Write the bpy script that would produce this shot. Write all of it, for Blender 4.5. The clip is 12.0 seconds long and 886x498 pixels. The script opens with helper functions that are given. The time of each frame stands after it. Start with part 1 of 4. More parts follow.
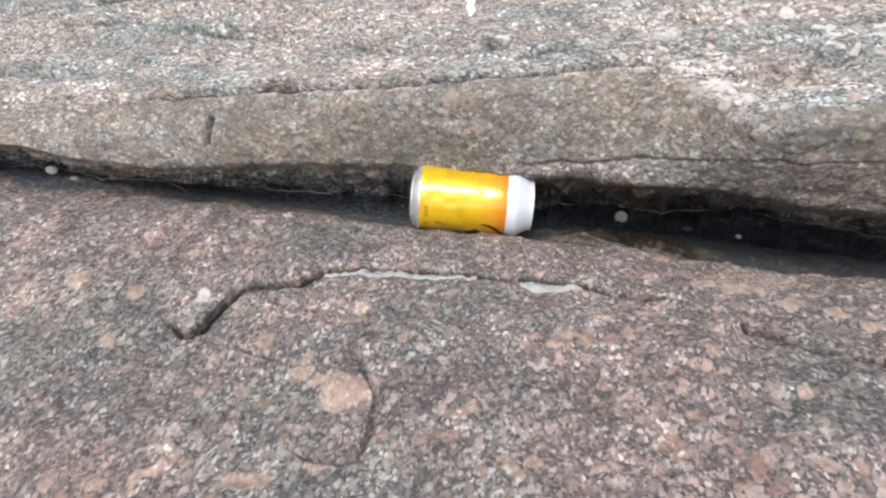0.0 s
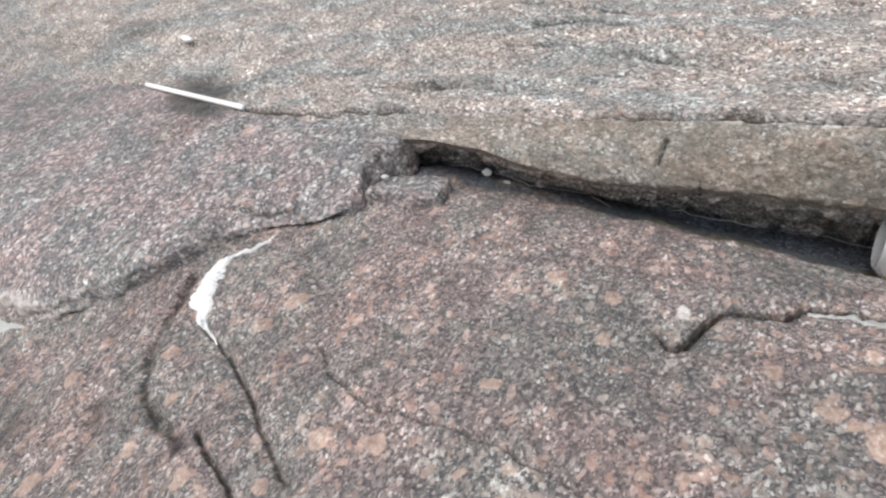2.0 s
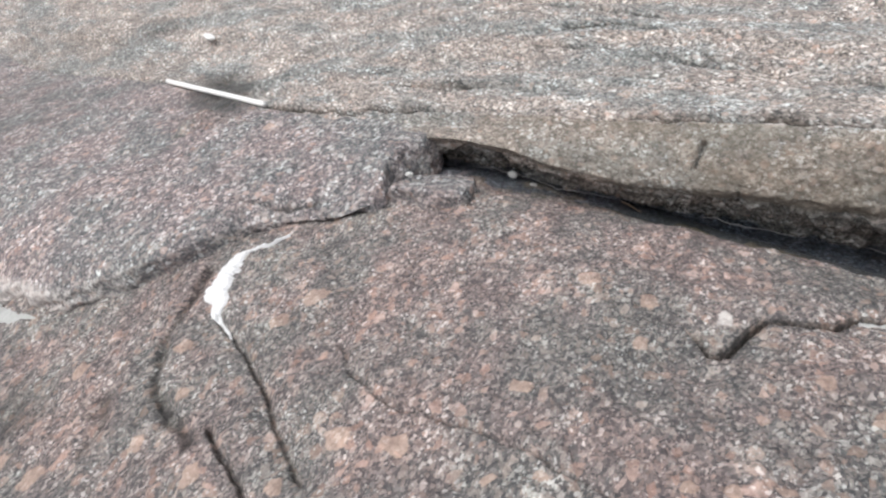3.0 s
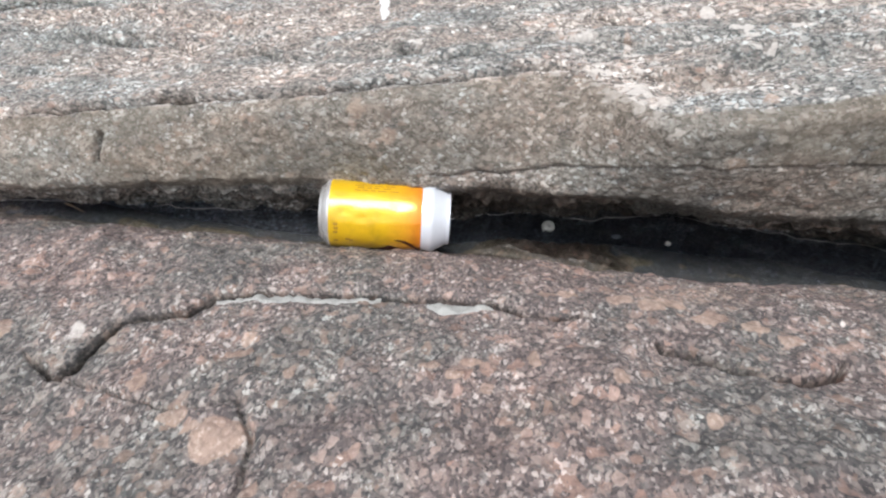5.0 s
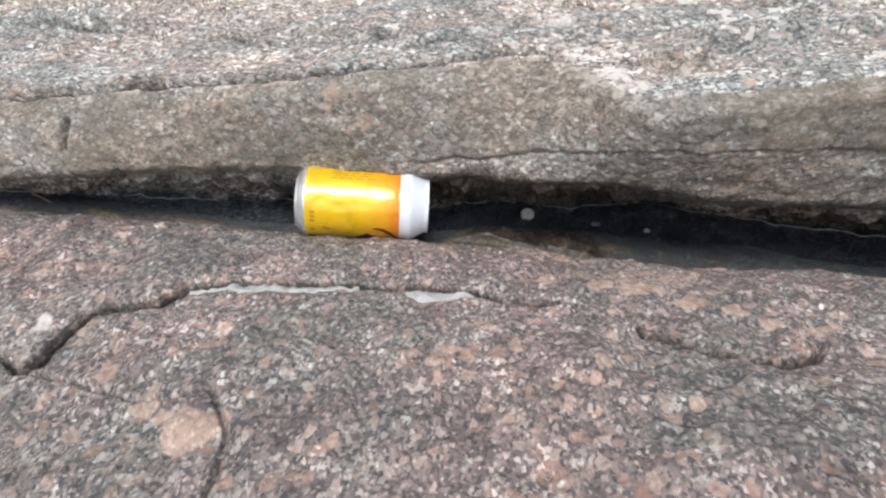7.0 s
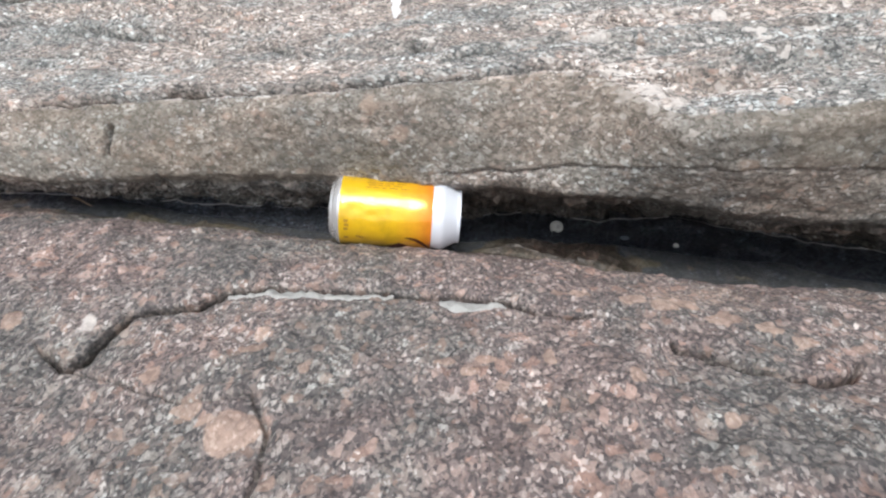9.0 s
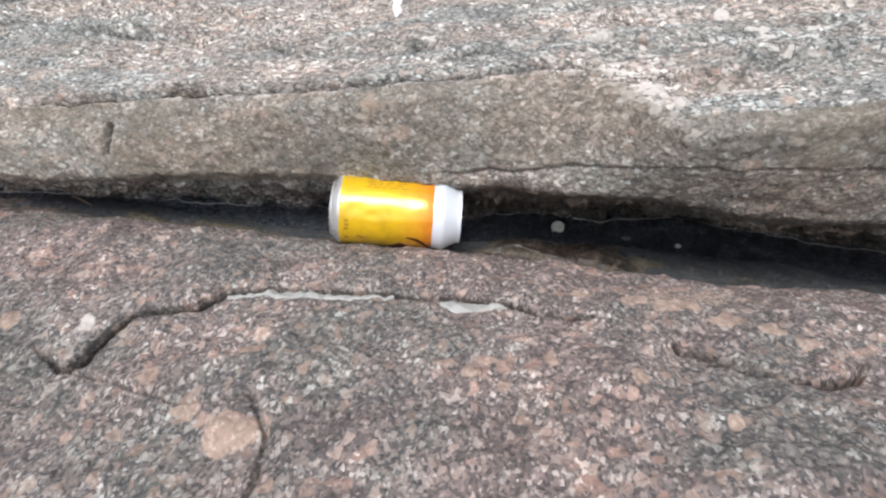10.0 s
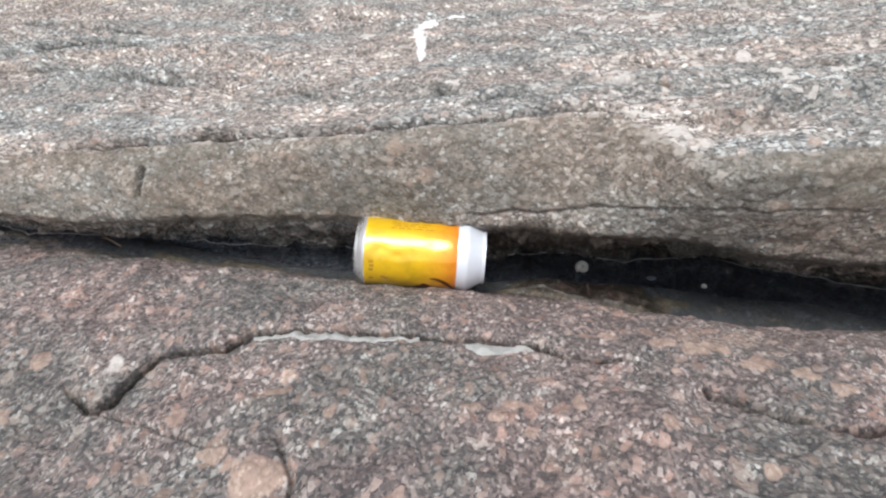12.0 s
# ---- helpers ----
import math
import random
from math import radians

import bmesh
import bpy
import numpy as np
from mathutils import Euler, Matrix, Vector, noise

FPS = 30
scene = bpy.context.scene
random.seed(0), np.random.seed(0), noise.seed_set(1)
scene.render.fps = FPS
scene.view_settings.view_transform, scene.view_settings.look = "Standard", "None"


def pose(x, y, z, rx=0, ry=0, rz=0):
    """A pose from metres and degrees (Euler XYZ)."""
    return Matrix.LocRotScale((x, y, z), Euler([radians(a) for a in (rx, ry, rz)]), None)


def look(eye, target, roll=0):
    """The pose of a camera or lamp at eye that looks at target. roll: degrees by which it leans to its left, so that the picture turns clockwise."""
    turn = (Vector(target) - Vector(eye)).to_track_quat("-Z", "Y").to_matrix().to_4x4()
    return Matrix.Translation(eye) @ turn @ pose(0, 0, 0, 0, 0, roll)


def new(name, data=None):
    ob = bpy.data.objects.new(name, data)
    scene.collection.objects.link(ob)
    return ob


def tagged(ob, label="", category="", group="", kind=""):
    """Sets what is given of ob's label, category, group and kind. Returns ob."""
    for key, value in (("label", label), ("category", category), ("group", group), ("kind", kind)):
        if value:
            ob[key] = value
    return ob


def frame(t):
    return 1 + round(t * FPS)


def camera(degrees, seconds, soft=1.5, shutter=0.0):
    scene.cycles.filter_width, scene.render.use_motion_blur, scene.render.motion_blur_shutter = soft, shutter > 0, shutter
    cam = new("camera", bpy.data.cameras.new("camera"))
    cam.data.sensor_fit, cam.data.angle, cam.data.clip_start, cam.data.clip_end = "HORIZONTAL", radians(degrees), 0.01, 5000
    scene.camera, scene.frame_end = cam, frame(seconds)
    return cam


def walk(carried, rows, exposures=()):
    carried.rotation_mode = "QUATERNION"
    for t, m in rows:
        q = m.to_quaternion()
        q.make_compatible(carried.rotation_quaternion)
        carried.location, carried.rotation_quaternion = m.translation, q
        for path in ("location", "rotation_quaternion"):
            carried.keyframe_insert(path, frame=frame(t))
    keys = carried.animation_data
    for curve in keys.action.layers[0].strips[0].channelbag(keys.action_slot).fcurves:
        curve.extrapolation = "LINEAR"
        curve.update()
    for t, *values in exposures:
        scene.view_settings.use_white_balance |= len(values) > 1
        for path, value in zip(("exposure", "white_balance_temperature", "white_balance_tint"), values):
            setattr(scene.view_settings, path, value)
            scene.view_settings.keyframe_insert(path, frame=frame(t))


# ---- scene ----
cam = camera(67.5, 12.0, soft=2.25)
PATH = [
    (0, (0.0106, -0.5956, 0.3770), (-0.0717, 0.8877, -0.5850), 3.7),
    (0.5, (0.0124, -0.5903, 0.3770), (-0.0832, 0.8815, -0.6018), 3.0),
    (1, (0.0115, -0.5956, 0.3867), (-0.0938, 0.9000, -0.5540), 2.5),
    (1.5, (-0.0673, -0.6248, 0.3912), (-0.4460, 0.8169, -0.5646), -0.0),
    (2, (-0.1743, -0.6664, 0.3823), (-0.8744, 0.6646, -0.5514), -0.6),
    (2.5, (-0.2089, -0.6788, 0.3646), (-0.9523, 0.6531, -0.5328), 1.0),
    (3, (-0.1938, -0.6620, 0.3540), (-0.9284, 0.6753, -0.5434), 0.6),
    (3.5, (-0.1080, -0.5947, 0.3407), (-0.5735, 0.8434, -0.5806), 2.5),
    (3.7, (-0.0673, -0.5717, 0.3460), (-0.3726, 0.8939, -0.5983), 3.7),
    (5.3, (0.0584, -0.5540, 0.3682), (0.1257, 0.9434, -0.5735), 5.2),
    (5.5, (0.0522, -0.5567, 0.3673), (0.1575, 0.9461, -0.5620), 6.1),
    (6, (0.0496, -0.5549, 0.3664), (0.1266, 0.9416, -0.5761), 5.0),
    (6.5, (0.0478, -0.5549, 0.3637), (0.0894, 0.9416, -0.5814), 4.4),
    (7, (0.0558, -0.5505, 0.3593), (0.1266, 0.9381, -0.5965), 4.7),
    (8.8, (0.0416, -0.5558, 0.3646), (0.0478, 0.9434, -0.5753), 4.8),
    (9, (0.0434, -0.5558, 0.3637), (0.0646, 0.9443, -0.5761), 4.9),
    (9.5, (0.0416, -0.5531, 0.3620), (0.0363, 0.9425, -0.5841), 4.2),
    (10, (0.0434, -0.5531, 0.3620), (0.0628, 0.9470, -0.5779), 5.0),
    (10.5, (0.0425, -0.5575, 0.3637), (0.0531, 0.9319, -0.5930), 5.8),
    (11, (0.0381, -0.5522, 0.3682), (-0.0027, 0.9434, -0.5779), 4.3),
    (11.5, (0.0389, -0.5540, 0.3673), (0.0283, 0.9815, -0.5115), 4.7),
    (12, (0.0389, -0.5522, 0.3655), (-0.0018, 0.9947, -0.4938), 3.8),
]
walk(cam, [(t, look(eye, target, roll)) for t, eye, target, roll in PATH], [(0, 0.34), (1.5, 0.25), (2.5, 0.19), (3.5, 0.22), (6.5, 0.33), (9.5, 0.28), (10.5, 0.31), (12, 0.23)])

# ---- light: a bright overcast sky over the shore ----
world = bpy.data.worlds.new("overcast_sky")
scene.world = world
world.use_nodes = True
wn, wl = world.node_tree.nodes, world.node_tree.links
sky = wn.new("ShaderNodeTexSky")
sky.sky_type, sky.sun_disc = "NISHITA", False
sky.sun_elevation, sky.sun_rotation = radians(59), radians(195)
sky.air_density, sky.dust_density, sky.ozone_density = 1.0, 4.0, 1.0
pale = wn.new("ShaderNodeHueSaturation")
pale.inputs["Saturation"].default_value = 0.30
wl.new(sky.outputs["Color"], pale.inputs["Color"])
wl.new(pale.outputs["Color"], wn["Background"].inputs["Color"])
wn["Background"].inputs["Strength"].default_value = 0.15
sun = new("sun", bpy.data.lights.new("sun", "SUN"))
sun.data.energy, sun.data.angle, sun.data.color = 1.3, radians(25), (1.0, 0.98, 0.96)
sun.matrix_world = look((-0.5, -1.9, 3.3), (0, 0, 0))


# ---- materials ----
def mat(name):
    m = bpy.data.materials.new(name)
    m.use_nodes = True
    return m, m.node_tree.nodes, m.node_tree.links, m.node_tree.nodes["Principled BSDF"]


def plain(name, colour, rough=0.5, metal=0.0, grain=0.0, size=300.0, coat=0.0):
    """A simple surface with a little grain in colour and relief."""
    m, n, l, b = mat(name)
    b.inputs["Base Color"].default_value = (*colour, 1)
    b.inputs["Roughness"].default_value, b.inputs["Metallic"].default_value = rough, metal
    b.inputs["Coat Weight"].default_value = coat
    b.inputs["Coat Roughness"].default_value = 0.12
    if grain:
        co = n.new("ShaderNodeTexCoord")
        no = n.new("ShaderNodeTexNoise")
        no.inputs["Scale"].default_value, no.inputs["Detail"].default_value = size, 4
        l.new(co.outputs["Object"], no.inputs["Vector"])
        mx = n.new("ShaderNodeMix")
        mx.data_type, mx.blend_type = "RGBA", "MULTIPLY"
        mx.inputs["Factor"].default_value = grain
        mx.inputs["A"].default_value = (*colour, 1)
        l.new(no.outputs["Color"], mx.inputs["B"])
        ramp = n.new("ShaderNodeMapRange")
        ramp.inputs["To Min"].default_value, ramp.inputs["To Max"].default_value = 0.3, 1.3
        l.new(no.outputs["Fac"], ramp.inputs["Value"])
        l.new(ramp.outputs["Result"], mx.inputs["B"])
        l.new(mx.outputs["Result"], b.inputs["Base Color"])
        bu = n.new("ShaderNodeBump")
        bu.inputs["Strength"].default_value, bu.inputs["Distance"].default_value = 0.5, 0.0008
        l.new(no.outputs["Fac"], bu.inputs["Height"])
        l.new(bu.outputs["Normal"], b.inputs["Normal"])
    return m


def ramp_node(n, stops, kind="LINEAR"):
    r = n.new("ShaderNodeValToRGB")
    r.color_ramp.interpolation = kind
    e = r.color_ramp.elements
    while len(e) < len(stops):
        e.new(0.5)
    for el, (p, c) in zip(e, stops):
        el.position, el.color = p, (*c, 1)
    return r


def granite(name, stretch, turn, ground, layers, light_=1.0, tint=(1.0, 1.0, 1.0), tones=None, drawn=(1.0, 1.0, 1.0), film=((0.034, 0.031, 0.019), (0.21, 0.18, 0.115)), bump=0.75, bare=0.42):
    """Coarse weathered granite: a dark ground of small grains, and crystals of several sizes set in it.
    A layer is (spacing in mm, share of cells filled, strength, colours dark to light, relief).
    The colour attribute holds pale crust, orange feldspar, dark wet film and painted crevice shade."""
    m, n, l, b = mat(name)
    co = n.new("ShaderNodeTexCoord")
    mp = n.new("ShaderNodeMapping")
    mp.inputs["Rotation"].default_value = (0, 0, radians(turn))
    mp.inputs["Scale"].default_value = stretch
    l.new(co.outputs["Object"], mp.inputs["Vector"])

    def value(v):
        s = n.new("ShaderNodeSeparateColor")
        l.new(v.outputs["Color"], s.inputs["Color"])
        return s

    def mix(a, bb, fac, mode="MIX"):
        x = n.new("ShaderNodeMix")
        x.data_type, x.blend_type = "RGBA", mode
        for key, val in (("A", a), ("B", bb)):
            if isinstance(val, tuple):
                x.inputs[key].default_value = (*val, 1)
            else:
                l.new(val, x.inputs[key])
        if isinstance(fac, float):
            x.inputs["Factor"].default_value = fac
        else:
            l.new(fac, x.inputs["Factor"])
        return x.outputs["Result"]

    def mul(a, bb, op="MULTIPLY"):
        x = n.new("ShaderNodeMath")
        x.operation, x.use_clamp = op, True
        for i, val in enumerate((a, bb)):
            if isinstance(val, float):
                x.inputs[i].default_value = val
            else:
                l.new(val, x.inputs[i])
        return x.outputs["Value"]

    def madd(a, k, c):
        x = n.new("ShaderNodeMath")
        x.operation = "MULTIPLY_ADD"
        l.new(a, x.inputs[0])
        x.inputs[1].default_value = k
        if isinstance(c, float):
            x.inputs[2].default_value = c
        else:
            l.new(c, x.inputs[2])
        return x.outputs["Value"]

    def step(val, lo, hi):
        x = n.new("ShaderNodeMapRange")
        x.interpolation_type = "SMOOTHSTEP"
        x.inputs["From Min"].default_value, x.inputs["From Max"].default_value = lo, hi
        l.new(val, x.inputs["Value"])
        return x.outputs["Result"]

    def noise_tex(scale, detail, rough=0.6, vec=None):
        x = n.new("ShaderNodeTexNoise")
        x.inputs["Scale"].default_value, x.inputs["Detail"].default_value, x.inputs["Roughness"].default_value = scale, detail, rough
        l.new(vec or mp.outputs["Vector"], x.inputs["Vector"])
        return x

    bend = noise_tex(280, 2.0)
    bent = n.new("ShaderNodeVectorMath")
    bent.operation = "MULTIPLY_ADD"
    bent.inputs[1].default_value = (0.0009, 0.0009, 0.0009)
    l.new(bend.outputs["Color"], bent.inputs[0])
    l.new(mp.outputs["Vector"], bent.inputs[2])

    def cells(mm):
        v = n.new("ShaderNodeTexVoronoi")
        v.inputs["Scale"].default_value = 1000.0 / mm
        l.new(bent.outputs["Vector"], v.inputs["Vector"])
        return v

    # ground of millimetre grains of quartz, feldspar and mica
    fine_n = noise_tex(420, 2.0, 0.6)
    uneven = noise_tex(170, 3.0, 0.6)
    patch = noise_tex(26, 3.0, 0.6)
    g1 = cells(2.1)
    s1 = value(g1)
    matrix = ramp_node(n, list(zip((0.12, 0.40, 0.66, 0.90), ground)))
    l.new(madd(s1.outputs["Red"], 0.62, madd(fine_n.outputs["Fac"], 0.38, 0.0)), matrix.inputs["Fac"])
    base = matrix.outputs["Color"]
    relief = madd(g1.outputs["Distance"], -0.10, 0.3)
    for mm, share, strength, colours, lift in layers:
        g = cells(mm)
        sg = value(g)
        filled = step(madd(patch.outputs["Fac"], 0.55, sg.outputs["Red"]), 1.275 - share, 1.31 - share)
        pick = filled
        if mm > 6:
            pick = mul(filled, step(madd(uneven.outputs["Fac"], 0.60, g.outputs["Distance"]), 0.92, 0.74))
        hue = ramp_node(n, [(i / (len(colours) - 1), c) for i, c in enumerate(colours)])
        l.new(madd(sg.outputs["Green"], 0.86, madd(fine_n.outputs["Fac"], 0.28, -0.07)), hue.inputs["Fac"])
        base = mix(base, hue.outputs["Color"], mul(pick, strength))
        relief = madd(pick, 0.45 * lift, relief)
    # broad weathering: grey, rust and mauve bands
    mp3 = n.new("ShaderNodeMapping")
    mp3.inputs["Rotation"].default_value = (0, 0, radians(turn))
    mp3.inputs["Scale"].default_value = drawn
    l.new(co.outputs["Object"], mp3.inputs["Vector"])
    big = noise_tex(9.0, 6, 0.62, mp3.outputs["Vector"])
    tones = tones or [(0.79, 0.82, 0.82), (0.91, 0.93, 0.935), (1.06, 0.965, 0.97), (1.14, 1.00, 0.99), (1.16, 1.10, 1.05)]
    tone = ramp_node(n, list(zip((0.30, 0.43, 0.55, 0.64, 0.76), tones)))
    l.new(big.outputs["Fac"], tone.inputs["Fac"])
    base = mix(base, tone.outputs["Color"], 1.0, "MULTIPLY")
    grit = noise_tex(46, 5, 0.66)
    tone2 = ramp_node(n, [(0.30, (0.62, 0.62, 0.63)), (0.50, (1.0, 1.0, 1.0)), (0.72, (1.28, 1.26, 1.24))])
    l.new(grit.outputs["Fac"], tone2.inputs["Fac"])
    base = mix(base, tone2.outputs["Color"], 0.8, "MULTIPLY")
    base = mix(base, tuple(light_ * c for c in tint), 1.0, "MULTIPLY")
    # wear and painted shade from the attribute, with ragged edges
    at = n.new("ShaderNodeVertexColor")
    at.layer_name = "wear_shade"
    sa = n.new("ShaderNodeSeparateColor")
    l.new(at.outputs["Color"], sa.inputs["Color"])
    rag = n.new("ShaderNodeTexNoise")
    rag.inputs["Scale"].default_value, rag.inputs["Detail"].default_value, rag.inputs["Roughness"].default_value = 170, 5, 0.72
    l.new(co.outputs["Object"], rag.inputs["Vector"])

    def ragged(chan, lo, hi):
        a2 = n.new("ShaderNodeMath")
        a2.operation = "MULTIPLY_ADD"
        l.new(rag.outputs["Fac"], a2.inputs[0])
        a2.inputs[1].default_value = 1.1
        l.new(sa.outputs[chan], a2.inputs[2])
        return step(a2.outputs["Value"], lo, hi)

    fe = mix((0.36, 0.245, 0.195), (0.66, 0.485, 0.39), step(grit.outputs["Fac"], 0.25, 0.72))
    fe = mix(fe, base, 0.38)
    base = mix(base, fe, mul(ragged("Green", 0.92, 1.25), 0.80))
    crust = mix((0.50, 0.46, 0.43), (0.74, 0.72, 0.70), fine_n.outputs["Fac"])
    base = mix(base, crust, mul(ragged("Red", 0.92, 1.35), 0.80))
    # darkens wet rock and the shade painted into cracks and under the lip
    damp_shade = mix(base, (0.27, 0.26, 0.245), 1.0, "MULTIPLY")
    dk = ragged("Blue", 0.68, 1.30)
    base = mix(base, damp_shade, dk)
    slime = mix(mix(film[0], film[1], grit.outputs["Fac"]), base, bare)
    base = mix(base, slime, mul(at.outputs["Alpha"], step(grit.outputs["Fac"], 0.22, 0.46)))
    l.new(base, b.inputs["Base Color"])
    ro = n.new("ShaderNodeMapRange")
    ro.inputs["To Min"].default_value, ro.inputs["To Max"].default_value = 0.80, 0.35
    l.new(dk, ro.inputs["Value"])
    l.new(ro.outputs["Result"], b.inputs["Roughness"])
    b.inputs["Specular IOR Level"].default_value = 0.35
    # relief: grains as small domes over a gritty ground
    h2 = madd(uneven.outputs["Fac"], 0.55, madd(grit.outputs["Fac"], 1.0, relief))
    bu = n.new("ShaderNodeBump")
    bu.inputs["Strength"].default_value, bu.inputs["Distance"].default_value = bump, 0.0022
    l.new(h2, bu.inputs["Height"])
    l.new(bu.outputs["Normal"], b.inputs["Normal"])
    return m


GROUND = ((0.060, 0.062, 0.067), (0.125, 0.114, 0.115), (0.195, 0.175, 0.172), (0.30, 0.275, 0.265))
PALE = ((0.205, 0.165, 0.150), (0.33, 0.272, 0.245), (0.45, 0.405, 0.372), (0.70, 0.675, 0.645))
WHITE = ((0.55, 0.53, 0.50), (0.78, 0.77, 0.75))
BUFF = ((0.27, 0.190, 0.160), (0.39, 0.275, 0.225), (0.48, 0.365, 0.315), (0.58, 0.50, 0.455))
GREY = ((0.050, 0.053, 0.058), (0.095, 0.099, 0.102), (0.21, 0.218, 0.215))
GROUND_REAR = ((0.055, 0.056, 0.056), (0.145, 0.133, 0.124), (0.245, 0.222, 0.203), (0.38, 0.352, 0.325))
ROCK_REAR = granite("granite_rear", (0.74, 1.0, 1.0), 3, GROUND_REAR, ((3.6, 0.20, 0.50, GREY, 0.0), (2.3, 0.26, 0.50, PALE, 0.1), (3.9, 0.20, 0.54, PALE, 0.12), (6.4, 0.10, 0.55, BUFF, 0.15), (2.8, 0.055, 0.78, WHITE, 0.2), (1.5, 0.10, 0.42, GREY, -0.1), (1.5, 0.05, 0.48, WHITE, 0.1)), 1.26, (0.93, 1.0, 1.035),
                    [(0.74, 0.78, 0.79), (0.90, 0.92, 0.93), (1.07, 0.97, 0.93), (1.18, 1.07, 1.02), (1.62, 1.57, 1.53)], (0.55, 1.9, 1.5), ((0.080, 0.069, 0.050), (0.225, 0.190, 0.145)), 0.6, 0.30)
ROCK_FRONT = granite("granite_front", (1.0, 0.74, 0.95), -12, GROUND, ((3.4, 0.24, 0.46, GREY, -0.1), (1.9, 0.27, 0.50, PALE, 0.12), (3.6, 0.21, 0.54, PALE, 0.18), (6.0, 0.13, 0.60, BUFF, 0.25), (10.5, 0.055, 0.64, BUFF, 0.3), (2.5, 0.035, 0.72, WHITE, 0.2), (1.6, 0.09, 0.38, GREY, -0.1), (1.5, 0.045, 0.42, WHITE, 0.1)), 0.94, (0.982, 0.995, 0.985), film=((0.020, 0.018, 0.011), (0.115, 0.100, 0.058)), bare=0.12)
ROCK_LEFT = granite("granite_left", (1.0, 0.78, 0.95), -14, GROUND, ((5.0, 0.22, 0.55, GREY, -0.1), (3.0, 0.30, 0.60, PALE, 0.12), (5.4, 0.25, 0.64, PALE, 0.18), (8.0, 0.11, 0.62, BUFF, 0.25), (3.6, 0.04, 0.75, WHITE, 0.2), (1.9, 0.12, 0.50, GREY, -0.1)), 1.12, (0.945, 1.0, 1.03))
ROCK_FAR = granite("granite_far", (0.3, 0.3, 0.3), 5, GROUND, ((4.4, 0.46, 0.7, PALE, 0.4), (8.0, 0.2, 0.7, BUFF, 0.5)), 1.0)


def water_material():
    m, n, l, b = mat("still_water")
    b.inputs["Base Color"].default_value = (0.60, 0.73, 0.97, 1)
    b.inputs["Roughness"].default_value = 0.03
    b.inputs["IOR"].default_value = 1.33
    b.inputs["Transmission Weight"].default_value = 0.957
    co, no, bu = n.new("ShaderNodeTexCoord"), n.new("ShaderNodeTexNoise"), n.new("ShaderNodeBump")
    no.inputs["Scale"].default_value = 30
    bu.inputs["Strength"].default_value, bu.inputs["Distance"].default_value = 0.05, 0.001
    l.new(co.outputs["Object"], no.inputs["Vector"])
    l.new(no.outputs["Fac"], bu.inputs["Height"])
    l.new(bu.outputs["Normal"], b.inputs["Normal"])
    return m


WATER = water_material()
SALT = plain("salt_crust", (0.78, 0.79, 0.80), 0.7, 0, 0.5, 260)
SILT = plain("pale_silt", (0.43, 0.44, 0.43), 0.45, 0, 0.35, 160)
SCUM = plain("scum", (0.70, 0.68, 0.66), 0.6)
TWIG = plain("dry_twig", (0.36, 0.25, 0.17), 0.7, 0, 0.3, 200)
SHELL = plain("shell", (0.60, 0.60, 0.58), 0.45, 0, 0.5, 500)
STICK = plain("white_plastic", (0.86, 0.86, 0.85), 0.4, 0, 0.15, 90)
TIN = plain("brushed_tin", (0.88, 0.89, 0.91), 0.24, 0.72, 0.05, 60)
WHITE_COAT = plain("white_can_coating", (0.80, 0.86, 0.95), 0.28, 0.15, 0.06, 50, 0.4)
INK = plain("brown_ink", (0.10, 0.022, 0.010), 0.4)
GREY_INK = plain("faded_ink", (0.50, 0.27, 0.025), 0.5)
RED_INK = plain("red_brown_ink", (0.42, 0.045, 0.01), 0.4)


def can_paint():
    """Yellow lacquer that turns orange towards the shoulder, along the can's axis."""
    m, n, l, b = mat("yellow_lacquer")
    co, sp = n.new("ShaderNodeTexCoord"), n.new("ShaderNodeSeparateXYZ")
    l.new(co.outputs["Object"], sp.inputs["Vector"])
    mr = n.new("ShaderNodeMapRange")
    mr.inputs["From Min"].default_value, mr.inputs["From Max"].default_value = -0.061, 0.061
    l.new(sp.outputs["X"], mr.inputs["Value"])
    r = ramp_node(n, [(0.0, (0.86, 0.55, 0.008)), (0.50, (0.90, 0.56, 0.010)), (0.66, (0.90, 0.44, 0.014)), (0.78, (0.88, 0.27, 0.014))])
    l.new(mr.outputs["Result"], r.inputs["Fac"])
    no = n.new("ShaderNodeTexNoise")
    no.inputs["Scale"].default_value, no.inputs["Detail"].default_value = 60, 5
    l.new(co.outputs["Object"], no.inputs["Vector"])
    mx = n.new("ShaderNodeMix")
    mx.data_type, mx.blend_type = "RGBA", "MULTIPLY"
    mx.inputs["Factor"].default_value = 1.0
    dirt_shade = ramp_node(n, [(0.3, (0.82, 0.80, 0.72)), (0.5, (1, 1, 1))])
    l.new(no.outputs["Fac"], dirt_shade.inputs["Fac"])
    l.new(r.outputs["Color"], mx.inputs["A"])
    l.new(dirt_shade.outputs["Color"], mx.inputs["B"])
    l.new(mx.outputs["Result"], b.inputs["Base Color"])
    b.inputs["Metallic"].default_value, b.inputs["Roughness"].default_value = 0.22, 0.30
    b.inputs["Coat Weight"].default_value, b.inputs["Coat Roughness"].default_value = 1.0, 0.11
    bu = n.new("ShaderNodeBump")
    bu.inputs["Strength"].default_value, bu.inputs["Distance"].default_value = 0.7, 0.0022
    l.new(no.outputs["Fac"], bu.inputs["Height"])
    l.new(bu.outputs["Normal"], b.inputs["Normal"])
    return m


CAN_PAINT = can_paint()


